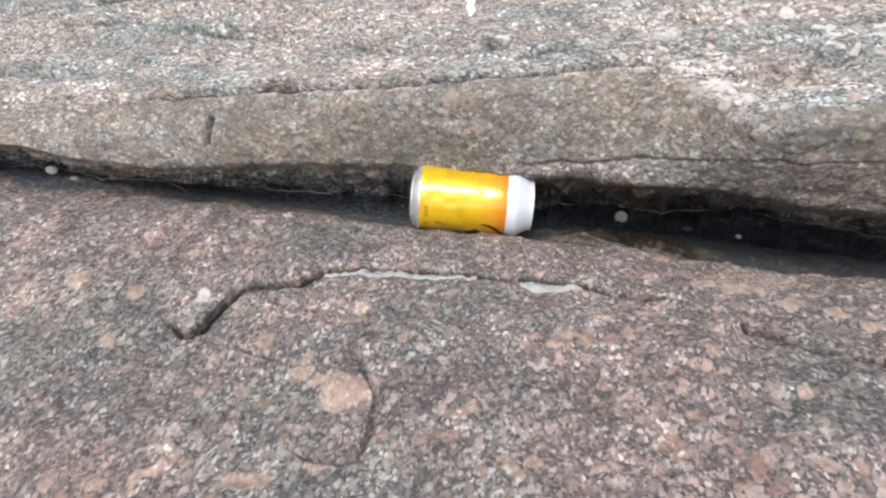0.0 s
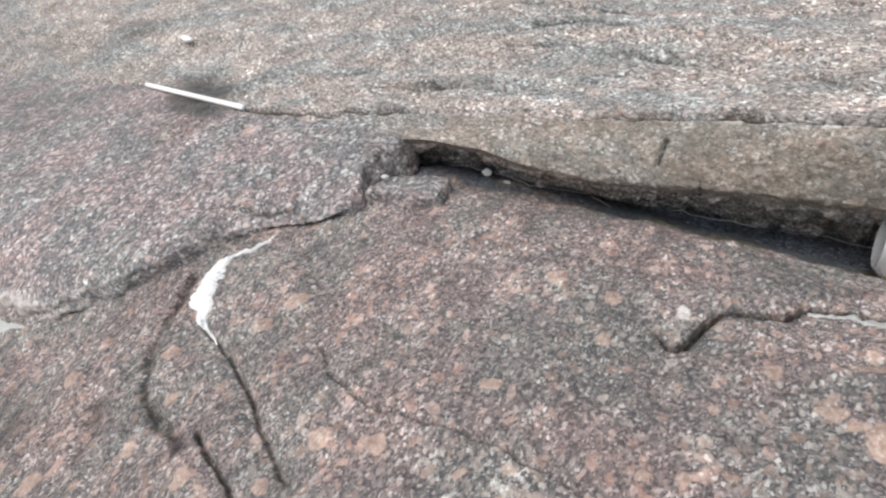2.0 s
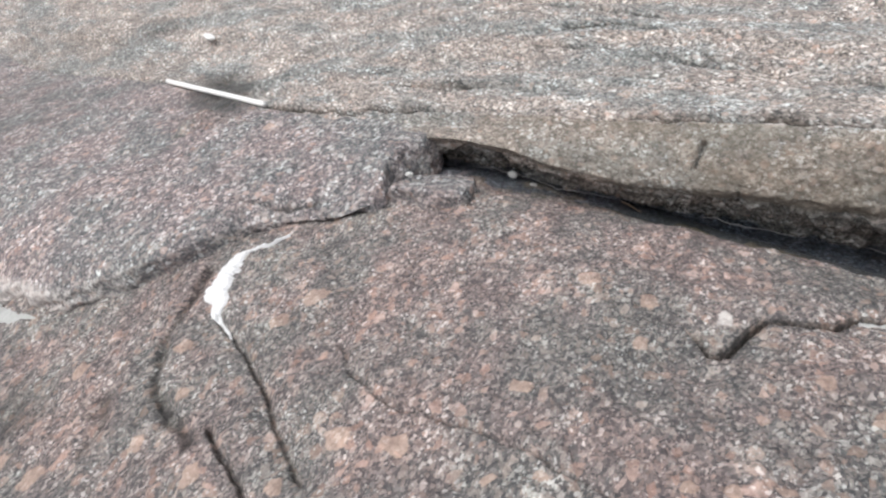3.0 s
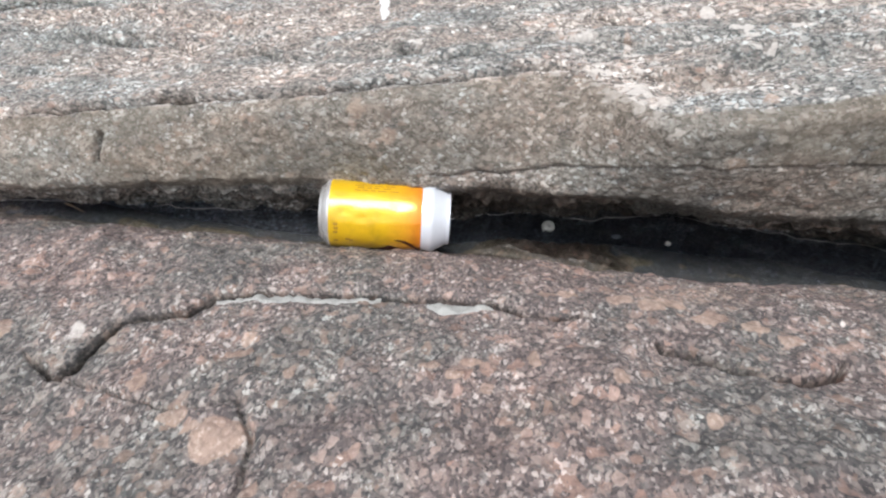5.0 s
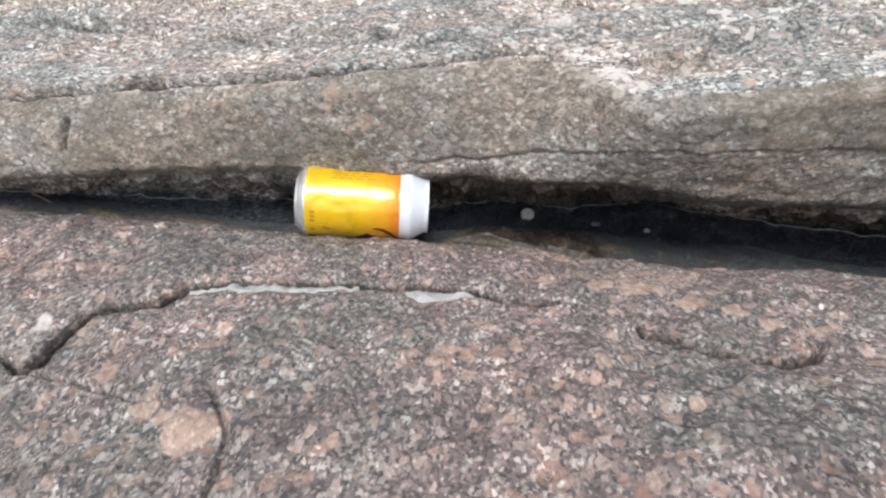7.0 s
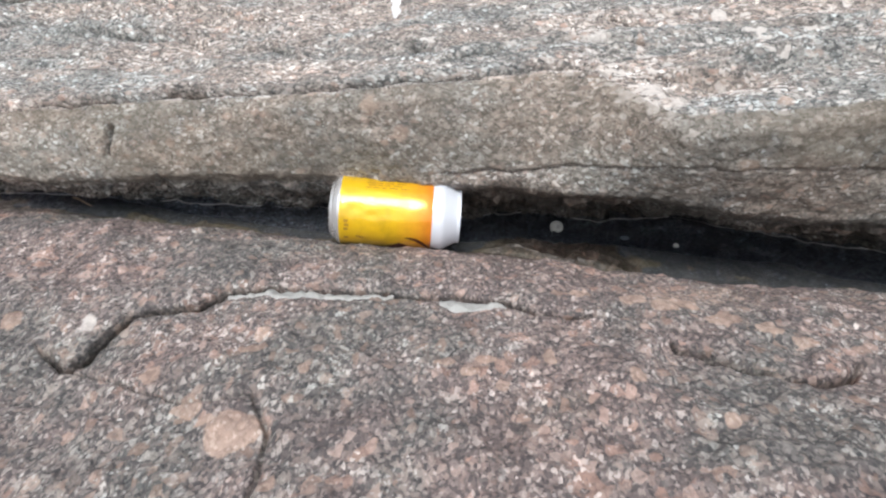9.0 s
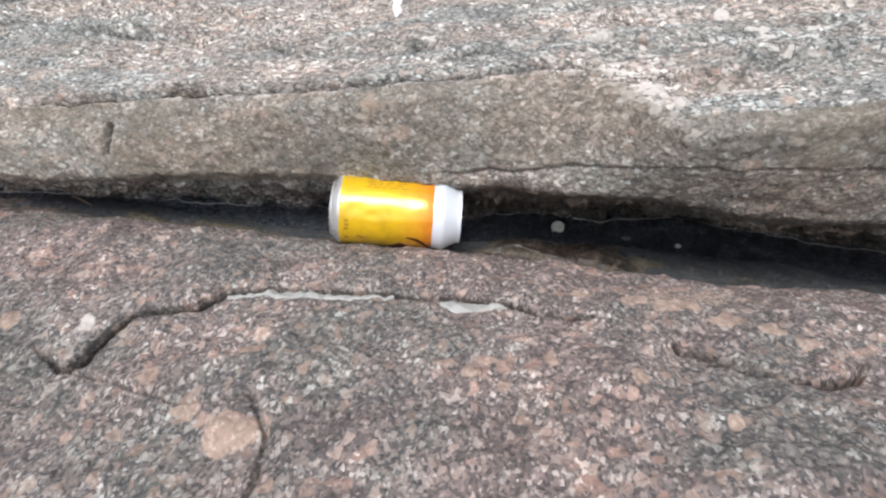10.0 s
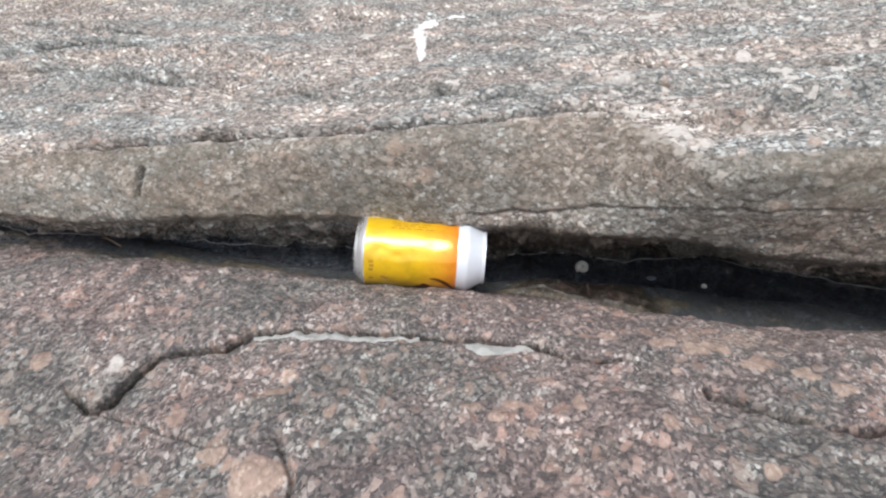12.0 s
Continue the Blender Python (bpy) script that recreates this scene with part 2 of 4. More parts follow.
# ---- noise and curve tools ----
def vnoise(x, y, z, seed=0):
    """Smooth lattice noise in -1..1 for arrays."""
    ix, iy, iz = np.floor(x).astype(np.int64), np.floor(y).astype(np.int64), np.floor(z).astype(np.int64)
    fx, fy, fz = x - ix, y - iy, z - iz
    fx, fy, fz = (f * f * f * (f * (f * 6 - 15) + 10) for f in (fx, fy, fz))

    def at(a, b, c):
        h = (a * 374761393 + b * 668265263 + c * 1274126177 + seed * 974711) & 0xFFFFFFFF
        h = ((h ^ (h >> 13)) * 1103515245) & 0xFFFFFFFF
        h = ((h ^ (h >> 16)) * 2246822519) & 0xFFFFFFFF
        return ((h ^ (h >> 15)) & 0xFFFF) / 32767.5 - 1

    def lerp(a, b, t):
        return a + (b - a) * t

    x00 = lerp(at(ix, iy, iz), at(ix + 1, iy, iz), fx)
    x10 = lerp(at(ix, iy + 1, iz), at(ix + 1, iy + 1, iz), fx)
    x01 = lerp(at(ix, iy, iz + 1), at(ix + 1, iy, iz + 1), fx)
    x11 = lerp(at(ix, iy + 1, iz + 1), at(ix + 1, iy + 1, iz + 1), fx)
    return lerp(lerp(x00, x10, fy), lerp(x01, x11, fy), fz)


def fbm(x, y, z, freq, octaves, seed=0, gain=0.5):
    total, amp = 0.0, 1.0
    for i in range(octaves):
        total = total + amp * vnoise(x * freq, y * freq, z * freq, seed + i)
        freq, amp = freq * 2.03, amp * gain
    return total


def smooth(v, lo, hi):
    t = np.clip((v - lo) / (hi - lo), 0, 1)
    return t * t * (3 - 2 * t)


def keyed(x, keys):
    """A soft curve through (x, value) keys."""
    kx, ky = zip(*keys)
    w = (-0.02, -0.01, 0, 0.01, 0.02)
    return sum(np.interp(x + d, kx, ky) for d in w) / len(w)


def near(x, y, line):
    """Distance to a polyline, the signed side (positive to its left) and how far along it, 0 to 1."""
    best, side, along, lean = np.full(x.shape, 9.0), np.zeros(x.shape), np.zeros(x.shape), np.zeros(x.shape)
    n = len(line) - 1
    for i in range(n):
        (ax, ay), (bx, by) = line[i], line[i + 1]
        dx, dy = bx - ax, by - ay
        t = np.clip(((x - ax) * dx + (y - ay) * dy) / (dx * dx + dy * dy), 0, 1)
        d = np.hypot(x - ax - t * dx, y - ay - t * dy)
        s = (dx * (y - ay) - dy * (x - ax)) / math.hypot(dx, dy)
        hit = (d < best - 1e-7) | ((d < best + 1e-7) & (abs(s) > lean))
        lean = np.where(hit, abs(s), lean)
        best, side, along = np.where(hit, d, best), np.where(hit, np.sign(s), side), np.where(hit, (i + t) / n, along)
    return best, side, along


def groove(x, y, line, width, depth):
    wx, wy = 0.0032 * fbm(x, y, 0 * x, 24, 3, 31), 0.0032 * fbm(x, y, 0 * x, 24, 3, 33)
    d, _, a = near(x + wx, y + wy, line)
    ends = smooth(a, 0, 0.06) * smooth(1 - a, 0, 0.06)
    depth = depth * (0.55 + 0.45 * smooth(vnoise(x * 28, y * 28, 0 * x, 35), -0.5, 0.2))
    return -depth * (0.25 + 0.75 * ends) * np.exp(-((d / width) ** 2))


def ledge(x, y, line, height, run, brow=0.008, edge=0.0014, fall=0.0):
    """A rounded brow on the left-hand side of the line drops to lower ground on the right, which rises back over the run."""
    wx, wy = 0.0032 * fbm(x, y, 0 * x, 24, 3, 31), 0.0032 * fbm(x, y, 0 * x, 24, 3, 33)
    d, s, a = near(x + wx, y + wy, line)
    ends = smooth(a, 0, 0.10) * smooth(1 - a, 0, 0.10) * (1 - fall * a)
    sd = d * s
    low = (1 - smooth(sd, -edge, edge)) * np.exp(-np.maximum(-sd, 0) / run)
    round_ = smooth(sd, -edge, edge) * np.exp(-((sd / brow) ** 2))
    return -height * ends * (low + 0.42 * round_)


def spots(x, y, rows):
    """Soft elliptical grains: x, y, half width, half depth."""
    total = np.zeros(x.shape)
    for cx, cy, rx, ry in rows:
        box = (abs(x - cx) < 3 * rx + 0.01) & (abs(y - cy) < 3 * ry + 0.01)
        f, bx, by = 0.55 / min(rx, ry), x[box], y[box]
        ex = (bx - cx) / rx + 0.26 * fbm(bx, by, 0 * bx, f, 3, 301)
        ey = (by - cy) / ry + 0.26 * fbm(bx, by, 0 * bx, f, 3, 305)
        turn_ = 37.0 * cx + 53.0 * cy
        ex, ey = ex * math.cos(turn_) - ey * math.sin(turn_), ex * math.sin(turn_) + ey * math.cos(turn_)
        reach = 0.5 * np.sqrt(ex * ex + ey * ey) + 0.5 * np.maximum(abs(ex), abs(ey))
        total[box] = np.maximum(total[box], 1 - smooth(reach, 0.55, 1.25))
    return total


def grid_mesh(name, X, Y, Z, material, wear_shade):
    rows, cols = X.shape
    me = bpy.data.meshes.new(name)
    verts = np.stack([X, Y, Z], -1).reshape(-1, 3)
    k = np.arange(rows * cols).reshape(rows, cols)
    faces = np.stack([k[:-1, :-1], k[:-1, 1:], k[1:, 1:], k[1:, :-1]], -1).reshape(-1, 4)
    me.from_pydata(verts, [], faces)
    me.shade_smooth()
    at = me.attributes.new("wear_shade", "FLOAT_COLOR", "POINT")
    at.data.foreach_set("color", np.concatenate([wear_shade, np.zeros((rows, cols, 4 - wear_shade.shape[2]))], 2).astype(np.float32).ravel())
    me.materials.append(material)
    return new(name, me)


def pushed(X, Y, Z, amount):
    """The sheet moved along its normals."""
    P = np.stack([X, Y, Z], -1)
    n = np.cross(np.gradient(P, axis=1), np.gradient(P, axis=0))
    n /= np.linalg.norm(n, axis=-1, keepdims=True) + 1e-12
    n *= np.where(np.mean(n[..., 2]) < 0, -1, 1)
    P = P + n * amount[..., None]
    return P[..., 0], P[..., 1], P[..., 2]


def blur_rows(A, k):
    """A running mean down the rows, to round a profile."""
    pad = np.concatenate([np.repeat(A[:1], k, 0), A, np.repeat(A[-1:], k, 0)])
    c = np.cumsum(np.concatenate([np.zeros((1, A.shape[1])), pad]), 0)
    return (c[2 * k + 1:] - c[:-2 * k - 1]) / (2 * k + 1)


def spaced(lo, hi, step_, out_lo, out_hi, grow=1.10):
    """Even steps from lo to hi, then growing steps out to the limits."""
    mid = list(np.arange(lo, hi, step_))
    s, v, left = step_, lo, []
    while v > out_lo:
        s *= grow
        v -= s
        left.append(v)
    s, v, right = step_, mid[-1], []
    while v < out_hi:
        s *= grow
        v += s
        right.append(v)
    return np.array(left[::-1] + mid + right)


# ---- the lie of the rocks ----
def front_top(x, y):
    x, y = np.clip(x, -1.3, 0.75), np.clip(y, -0.8, 0.1)
    v = y + 0.25
    return 0.0782 + 0.1243 * x - 0.0716 * v - 0.0587 * x * x - 0.5301 * x * v - 0.1999 * v * v - 0.0024 * x ** 3


def rear_top(x, y):
    xx, yy = np.clip(x, -1.6, 0.7), np.minimum(y, 0.55)
    far = np.maximum(y - 0.55, 0)
    return 0.17 + 0.18 * xx + 0.139 * yy - 0.013 * xx * xx - 0.234 * xx * yy + 0.10 * far - 0.012 * far * far


def left_top(x, y):
    return 0.1557 + 0.156 * np.maximum(x, -1.8) + 0.142 * np.clip(y, -1.2, 0.4) - 0.55 * np.maximum(-0.10 - y, 0) ** 2


# waterline under the rear rock, the rear rock's lower lip and upper brink, and the front rock's waterline
WATER_REAR = [(-2.5, 0.30), (-1.3, 0.17), (-0.75, 0.075), (-0.56, 0.083), (-0.50, 0.089), (-0.43, 0.076), (-0.346, 0.084), (-0.262, 0.088), (-0.178, 0.089), (-0.085, 0.100),
              (0.086, 0.106), (0.16, 0.130), (0.208, 0.118), (0.322, 0.142), (0.385, 0.130), (0.426, 0.115), (0.481, 0.108), (0.9, 0.06), (2.5, 0.0)]
LIP_Y = [(-2.5, 0.28), (-1.3, 0.155), (-0.75, 0.05), (-0.5, 0.030), (-0.25, 0.022), (-0.05, 0.020), (0.08, 0.012), (0.2, -0.015), (0.3, -0.028), (0.5, -0.03), (0.9, -0.06), (2.5, -0.1)]
LIP_Z = [(-2.5, -0.05), (-1.3, -0.02), (-0.75, 0.030), (-0.64, 0.028), (-0.60, 0.038), (-0.56, 0.045), (-0.48, 0.048), (-0.44, 0.042), (-0.40, 0.038), (-0.32, 0.041), (-0.29, 0.048), (-0.23, 0.056), (-0.14, 0.063), (-0.08, 0.069),
         (0.07, 0.074), (0.15, 0.080), (0.21, 0.088), (0.27, 0.092), (0.32, 0.084), (0.42, 0.090), (0.9, 0.10), (2.5, 0.10)]
BRINK_Y = [(-2.5, 0.36), (-1.25, 0.17), (-0.92, 0.081), (-0.75, 0.055), (-0.526, 0.063), (-0.40, 0.048), (-0.30, 0.042), (-0.2, 0.036), (-0.07, 0.024), (-0.009, 0.018),
           (0.027, 0.026), (0.08, 0.020), (0.121, 0.030), (0.166, 0.018), (0.20, -0.020), (0.235, -0.046), (0.30, -0.052), (0.45, -0.05), (0.9, -0.10), (2.5, -0.2)]
WATER_FRONT = [(-2.5, 0.1), (-0.60, 0.02), (-0.51, 0.026), (-0.470, 0.044), (-0.430, 0.046), (-0.385, 0.042), (-0.338, 0.036), (-0.283, 0.030), (-0.141, 0.026), (-0.065, 0.020), (0.0, 0.010), (0.078, 0.022), (0.14, 0.020),
               (0.19, 0.0), (0.245, -0.006), (0.294, -0.010), (0.36, -0.010), (0.43, 0.002), (0.47, -0.014), (0.9, -0.04), (2.5, -0.1)]
LEFT_EDGE = [(-2.5, -0.62), (-1.5, -0.42), (-1.109, -0.323), (-0.969, -0.318), (-0.936, -0.324), (-0.891, -0.321), (-0.853, -0.307), (-0.822, -0.298), (-0.788, -0.283), (-0.757, -0.266), (-0.744, -0.247), (-0.735, -0.223), (-0.715, -0.197), (-0.693, -0.171), (-0.663, -0.155), (-0.634, -0.139), (-0.606, -0.121), (-0.587, -0.095), (-0.5, -0.05)]

# cracks and ledges on the front rock
CRACK_A = [(-0.228, -0.205), (-0.205, -0.222), (-0.193, -0.216), (-0.185, -0.192), (-0.169, -0.173), (-0.129, -0.163), (-0.116, -0.142), (-0.082, -0.138), (-0.035, -0.139),
           (0.022, -0.145), (0.054, -0.150), (0.094, -0.155), (0.127, -0.172), (0.182, -0.185)]
CRACK_B = [(-0.215, -0.214), (-0.199, -0.224), (-0.161, -0.243), (-0.122, -0.262), (-0.088, -0.271), (-0.058, -0.268), (-0.040, -0.296), (-0.038, -0.331), (-0.043, -0.350), (-0.067, -0.352), (-0.089, -0.343)]
LENS = [(0.199, -0.210), (0.209, -0.217), (0.224, -0.227), (0.239, -0.234), (0.254, -0.241), (0.268, -0.248), (0.281, -0.255), (0.297, -0.251), (0.312, -0.238), (0.320, -0.224)]
VEIN = [(0.093, -0.350), (0.110, -0.367), (0.134, -0.358), (0.153, -0.328), (0.158, -0.300)]
LOOP_A = [(-0.722, -0.225), (-0.712, -0.250), (-0.702, -0.278), (-0.693, -0.307), (-0.689, -0.328), (-0.676, -0.354), (-0.652, -0.377), (-0.630, -0.392), (-0.601, -0.409), (-0.570, -0.420), (-0.545, -0.428)]
CRACK_E = [(-0.553, -0.407), (-0.547, -0.411), (-0.523, -0.425), (-0.488, -0.441), (-0.467, -0.453), (-0.42, -0.475)]
LOOP_B = [(-0.657, -0.294), (-0.636, -0.306), (-0.618, -0.315), (-0.595, -0.326), (-0.570, -0.339), (-0.544, -0.354), (-0.524, -0.367), (-0.500, -0.385), (-0.478, -0.401), (-0.453, -0.416), (-0.430, -0.432)]
CRACK_A2 = [(0.078, -0.160), (0.106, -0.166), (0.124, -0.172), (0.148, -0.180), (0.178, -0.190)]
SHORT_C = [(-0.698, -0.396), (-0.690, -0.410), (-0.676, -0.427), (-0.669, -0.446), (-0.666, -0.468)]
LONG_D = [(-0.490, -0.305), (-0.482, -0.311), (-0.461, -0.327), (-0.428, -0.345), (-0.390, -0.357), (-0.358, -0.359), (-0.320, -0.361), (-0.290, -0.369), (-0.263, -0.376), (-0.237, -0.383), (-0.20, -0.392)]

# feldspar crystals large enough to tell apart
FELDSPAR_NEAR = [(-0.105, -0.366, 0.0151, 0.0072), (-0.063, -0.299, 0.0150, 0.0130), (-0.082, -0.289, 0.006, 0.005), (-0.097, -0.278, 0.0095, 0.0062), (-0.067, -0.355, 0.0072, 0.0035), (-0.261, -0.182, 0.008, 0.010),
                 (-0.316, -0.170, 0.0097, 0.0095), (-0.253, -0.242, 0.007, 0.0081), (-0.072, -0.223, 0.0105, 0.007), (-0.070, -0.206, 0.006, 0.008), (-0.032, -0.246, 0.0045, 0.007),
                 (-0.131, -0.246, 0.006, 0.0085), (0.070, -0.253, 0.0066, 0.005), (0.090, -0.264, 0.004, 0.0057), (0.209, -0.299, 0.0054, 0.0069), (0.120, -0.237, 0.0045, 0.0098), (0.055, -0.241, 0.007, 0.004), (0.082, -0.238, 0.008, 0.004),
                 (0.169, -0.262, 0.006, 0.006), (0.040, -0.360, 0.005, 0.006), (0.053, -0.356, 0.006, 0.005), (-0.194, -0.366, 0.006, 0.005), (-0.032, -0.338, 0.005, 0.006)]
FELDSPAR_LIP = [(-0.171, -0.361, 0.0044, 0.0067), (-0.145, -0.351, 0.0068, 0.004), (0.213, -0.165, 0.0099, 0.010), (0.247, -0.185, 0.0103, 0.010), (0.272, -0.2, 0.0084, 0.009), (0.190, -0.157, 0.0087, 0.008), (0.138, -0.146, 0.008, 0.006), (0.155, -0.144, 0.008, 0.006), (0.229, -0.158, 0.011, 0.008), (0.292, -0.212, 0.009, 0.007)]
FELDSPAR_WEST = [(-0.554, -0.257, 0.0153, 0.0165), (-0.569, -0.296, 0.0108, 0.0082), (-0.760, -0.387, 0.0091, 0.0096), (-0.698, -0.490, 0.0148, 0.0136), (-0.433, -0.390, 0.0127, 0.010),
                 (-0.384, -0.388, 0.0126, 0.0103), (-0.528, -0.449, 0.008, 0.0108), (-0.454, -0.436, 0.0072, 0.0073), (-0.607, -0.440, 0.0087, 0.0087), (-0.319, -0.313, 0.0098, 0.0071),
                 (-0.651, -0.343, 0.0095, 0.0086), (-0.760, -0.485, 0.0115, 0.0081), (-0.306, -0.394, 0.0058, 0.005), (-0.275, -0.384, 0.0055, 0.005), (-0.605, -0.388, 0.0072, 0.0076)]
QUARTZ_NEAR = [(-0.059, -0.330, 0.0061, 0.0068), (-0.086, -0.329, 0.0049, 0.0057), (-0.078, -0.337, 0.0042, 0.0045), (0.012, -0.220, 0.0049, 0.006), (0.099, -0.225, 0.0079, 0.0045),
               (0.188, -0.343, 0.0039, 0.0047), (0.192, -0.355, 0.0064, 0.0042), (0.111, -0.363, 0.004, 0.0073), (0.144, -0.328, 0.0036, 0.0073), (0.128, -0.356, 0.0034, 0.0061),
               (-0.203, -0.188, 0.0065, 0.011), (-0.102, -0.345, 0.0089, 0.003), (0.022, -0.355, 0.0042, 0.0045), (0.250, -0.241, 0.0048, 0.0032), (0.085, -0.335, 0.004, 0.004)]
LICHEN = [(-0.522, -0.179, 0.014, 0.010), (-0.227, -0.336, 0.012, 0.007), (-0.211, -0.344, 0.012, 0.006), (-0.198, -0.351, 0.010, 0.006), (-0.19, -0.35, 0.018, 0.008), (-0.203, -0.190, 0.016, 0.014), (-0.45, -0.315, 0.014, 0.008), (-0.75, -0.33, 0.02, 0.006)]
PALE_REAR = [(-0.375, 0.160, 0.0057, 0.009), (-0.369, 0.089, 0.0074, 0.009), (-0.351, 0.151, 0.0036, 0.006), (0.054, 0.072, 0.0222, 0.006), (-0.208, 0.033, 0.0099, 0.007),
             (0.026, 0.092, 0.0117, 0.006), (0.164, 0.084, 0.021, 0.005), (0.229, -0.029, 0.0132, 0.009), (0.217, 0.061, 0.0058, 0.010), (0.112, -0.008, 0.0093, 0.009),
             (0.254, -0.050, 0.004, 0.007), (0.308, -0.050, 0.0072, 0.008), (0.317, 0.042, 0.0089, 0.006), (0.112, 0.059, 0.0152, 0.005)]
DROPPING = [(-0.092, 0.274, 0.0115, 0.008), (0.243, 0.278, 0.0191, 0.016), (0.313, 0.152, 0.0072, 0.012)]
PINK_REAR = [(0.240, 0.0, 0.017, 0.010), (0.225, 0.079, 0.012, 0.012), (0.312, -0.041, 0.010, 0.010), (-0.121, 0.067, 0.011, 0.018), (-0.140, 0.043, 0.016, 0.010), (-0.17, 0.10, 0.03, 0.012)]
PARTINGS = [(0.040, 0.046, 0.105, 0.074), (0.105, 0.074, 0.225, 0.068), (-0.150, 0.128, -0.100, 0.082), (0.25, 0.030, 0.36, 0.012), (-0.625, 0.376, -0.564, 0.433), (-0.525, 0.287, -0.389, 0.286), (-0.331, 0.217, -0.210, 0.140), (-0.226, 0.209, -0.159, 0.180), (-0.171, 0.129, -0.092, 0.095), (-0.149, 0.350, -0.068, 0.299),
            (0.064, 0.211, 0.114, 0.202), (0.178, 0.144, 0.280, 0.115), (-0.533, 0.226, -0.369, 0.218), (-0.003, 0.104, 0.075, 0.080), (0.316, 0.308, 0.433, 0.322), (-0.418, 0.148, -0.307, 0.120),
            (-0.379, 0.202, -0.250, 0.170), (-0.321, 0.243, -0.241, 0.219), (-0.630, 0.126, -0.475, 0.105), (-0.571, 0.344, -0.394, 0.314)]
FACE_PARTING = [(-0.2, 0.085), (0.05, 0.094), (0.101, 0.108), (0.152, 0.120), (0.205, 0.135), (0.245, 0.146), (0.292, 0.152), (0.331, 0.157), (0.6, 0.17)]
SLAB_CRACK = [(-0.742, -0.172), (-0.722, -0.164), (-0.705, -0.159), (-0.674, -0.151), (-0.650, -0.136)]
STREAK = [(0.172, 0.018), (0.186, 0.007), (0.204, -0.012), (0.214, -0.029), (0.231, -0.042)]
VEIN_REAR = [(0.020, 0.105), (0.034, 0.078), (0.048, 0.052), (0.066, 0.062), (0.084, 0.076), (0.109, 0.082), (0.160, 0.070), (0.231, 0.080)]


def front_relief(x, y):
    """Cracks, ledges and roughness of the front rock's upper side."""
    z = ledge(x, y, CRACK_A, 0.016, 0.07, 0.014, 0.0016, 0.70) + ledge(x, y, LENS, 0.012, 0.05, 0.014, 0.0030)
    z = z + groove(x, y + 0.0015, CRACK_A, 0.0018, 0.009) + groove(x, y + 0.0015, LENS, 0.0022, 0.008) + groove(x, y, CRACK_A2, 0.0018, 0.013) + groove(x, y, CRACK_B, 0.0017, 0.006) + groove(x, y, VEIN, 0.004, 0.003)
    z = z + groove(x, y, LOOP_A, 0.0070, 0.008) + groove(x, y, LOOP_B, 0.0024, 0.007) + groove(x, y, CRACK_E, 0.0024, 0.012) + groove(x, y, SHORT_C, 0.009, 0.007) + groove(x, y, LONG_D, 0.0030, 0.006)
    z = z - 0.006 * np.exp(-((near(x, y, LOOP_B)[0] / 0.016) ** 2))
    o = 0 * x
    z = z + 0.0050 * fbm(x, y, o, 9, 3, 3) + 0.0022 * fbm(x, y, o, 55, 3, 5, 0.6) + 0.0007 * fbm(x, y, o, 260, 1, 9)
    return z


def front_height(x, y):
    edge = keyed(x, WATER_FRONT)
    d = np.maximum(edge - y, 0)
    top = front_top(x, y)
    at_edge = front_top(x, edge)
    wet = smooth(x, -0.67, -0.60)
    return top - at_edge * wet * np.exp(-(d / 0.075) ** 1.1) + front_relief(x, y) * smooth(d, -0.004, 0.02)


XS = spaced(-0.98, 0.60, 0.0021, -6.0, 6.0)
XS = np.concatenate([XS[XS < -0.30], np.arange(-0.30, 0.34, 0.0012), XS[XS > 0.3405]])


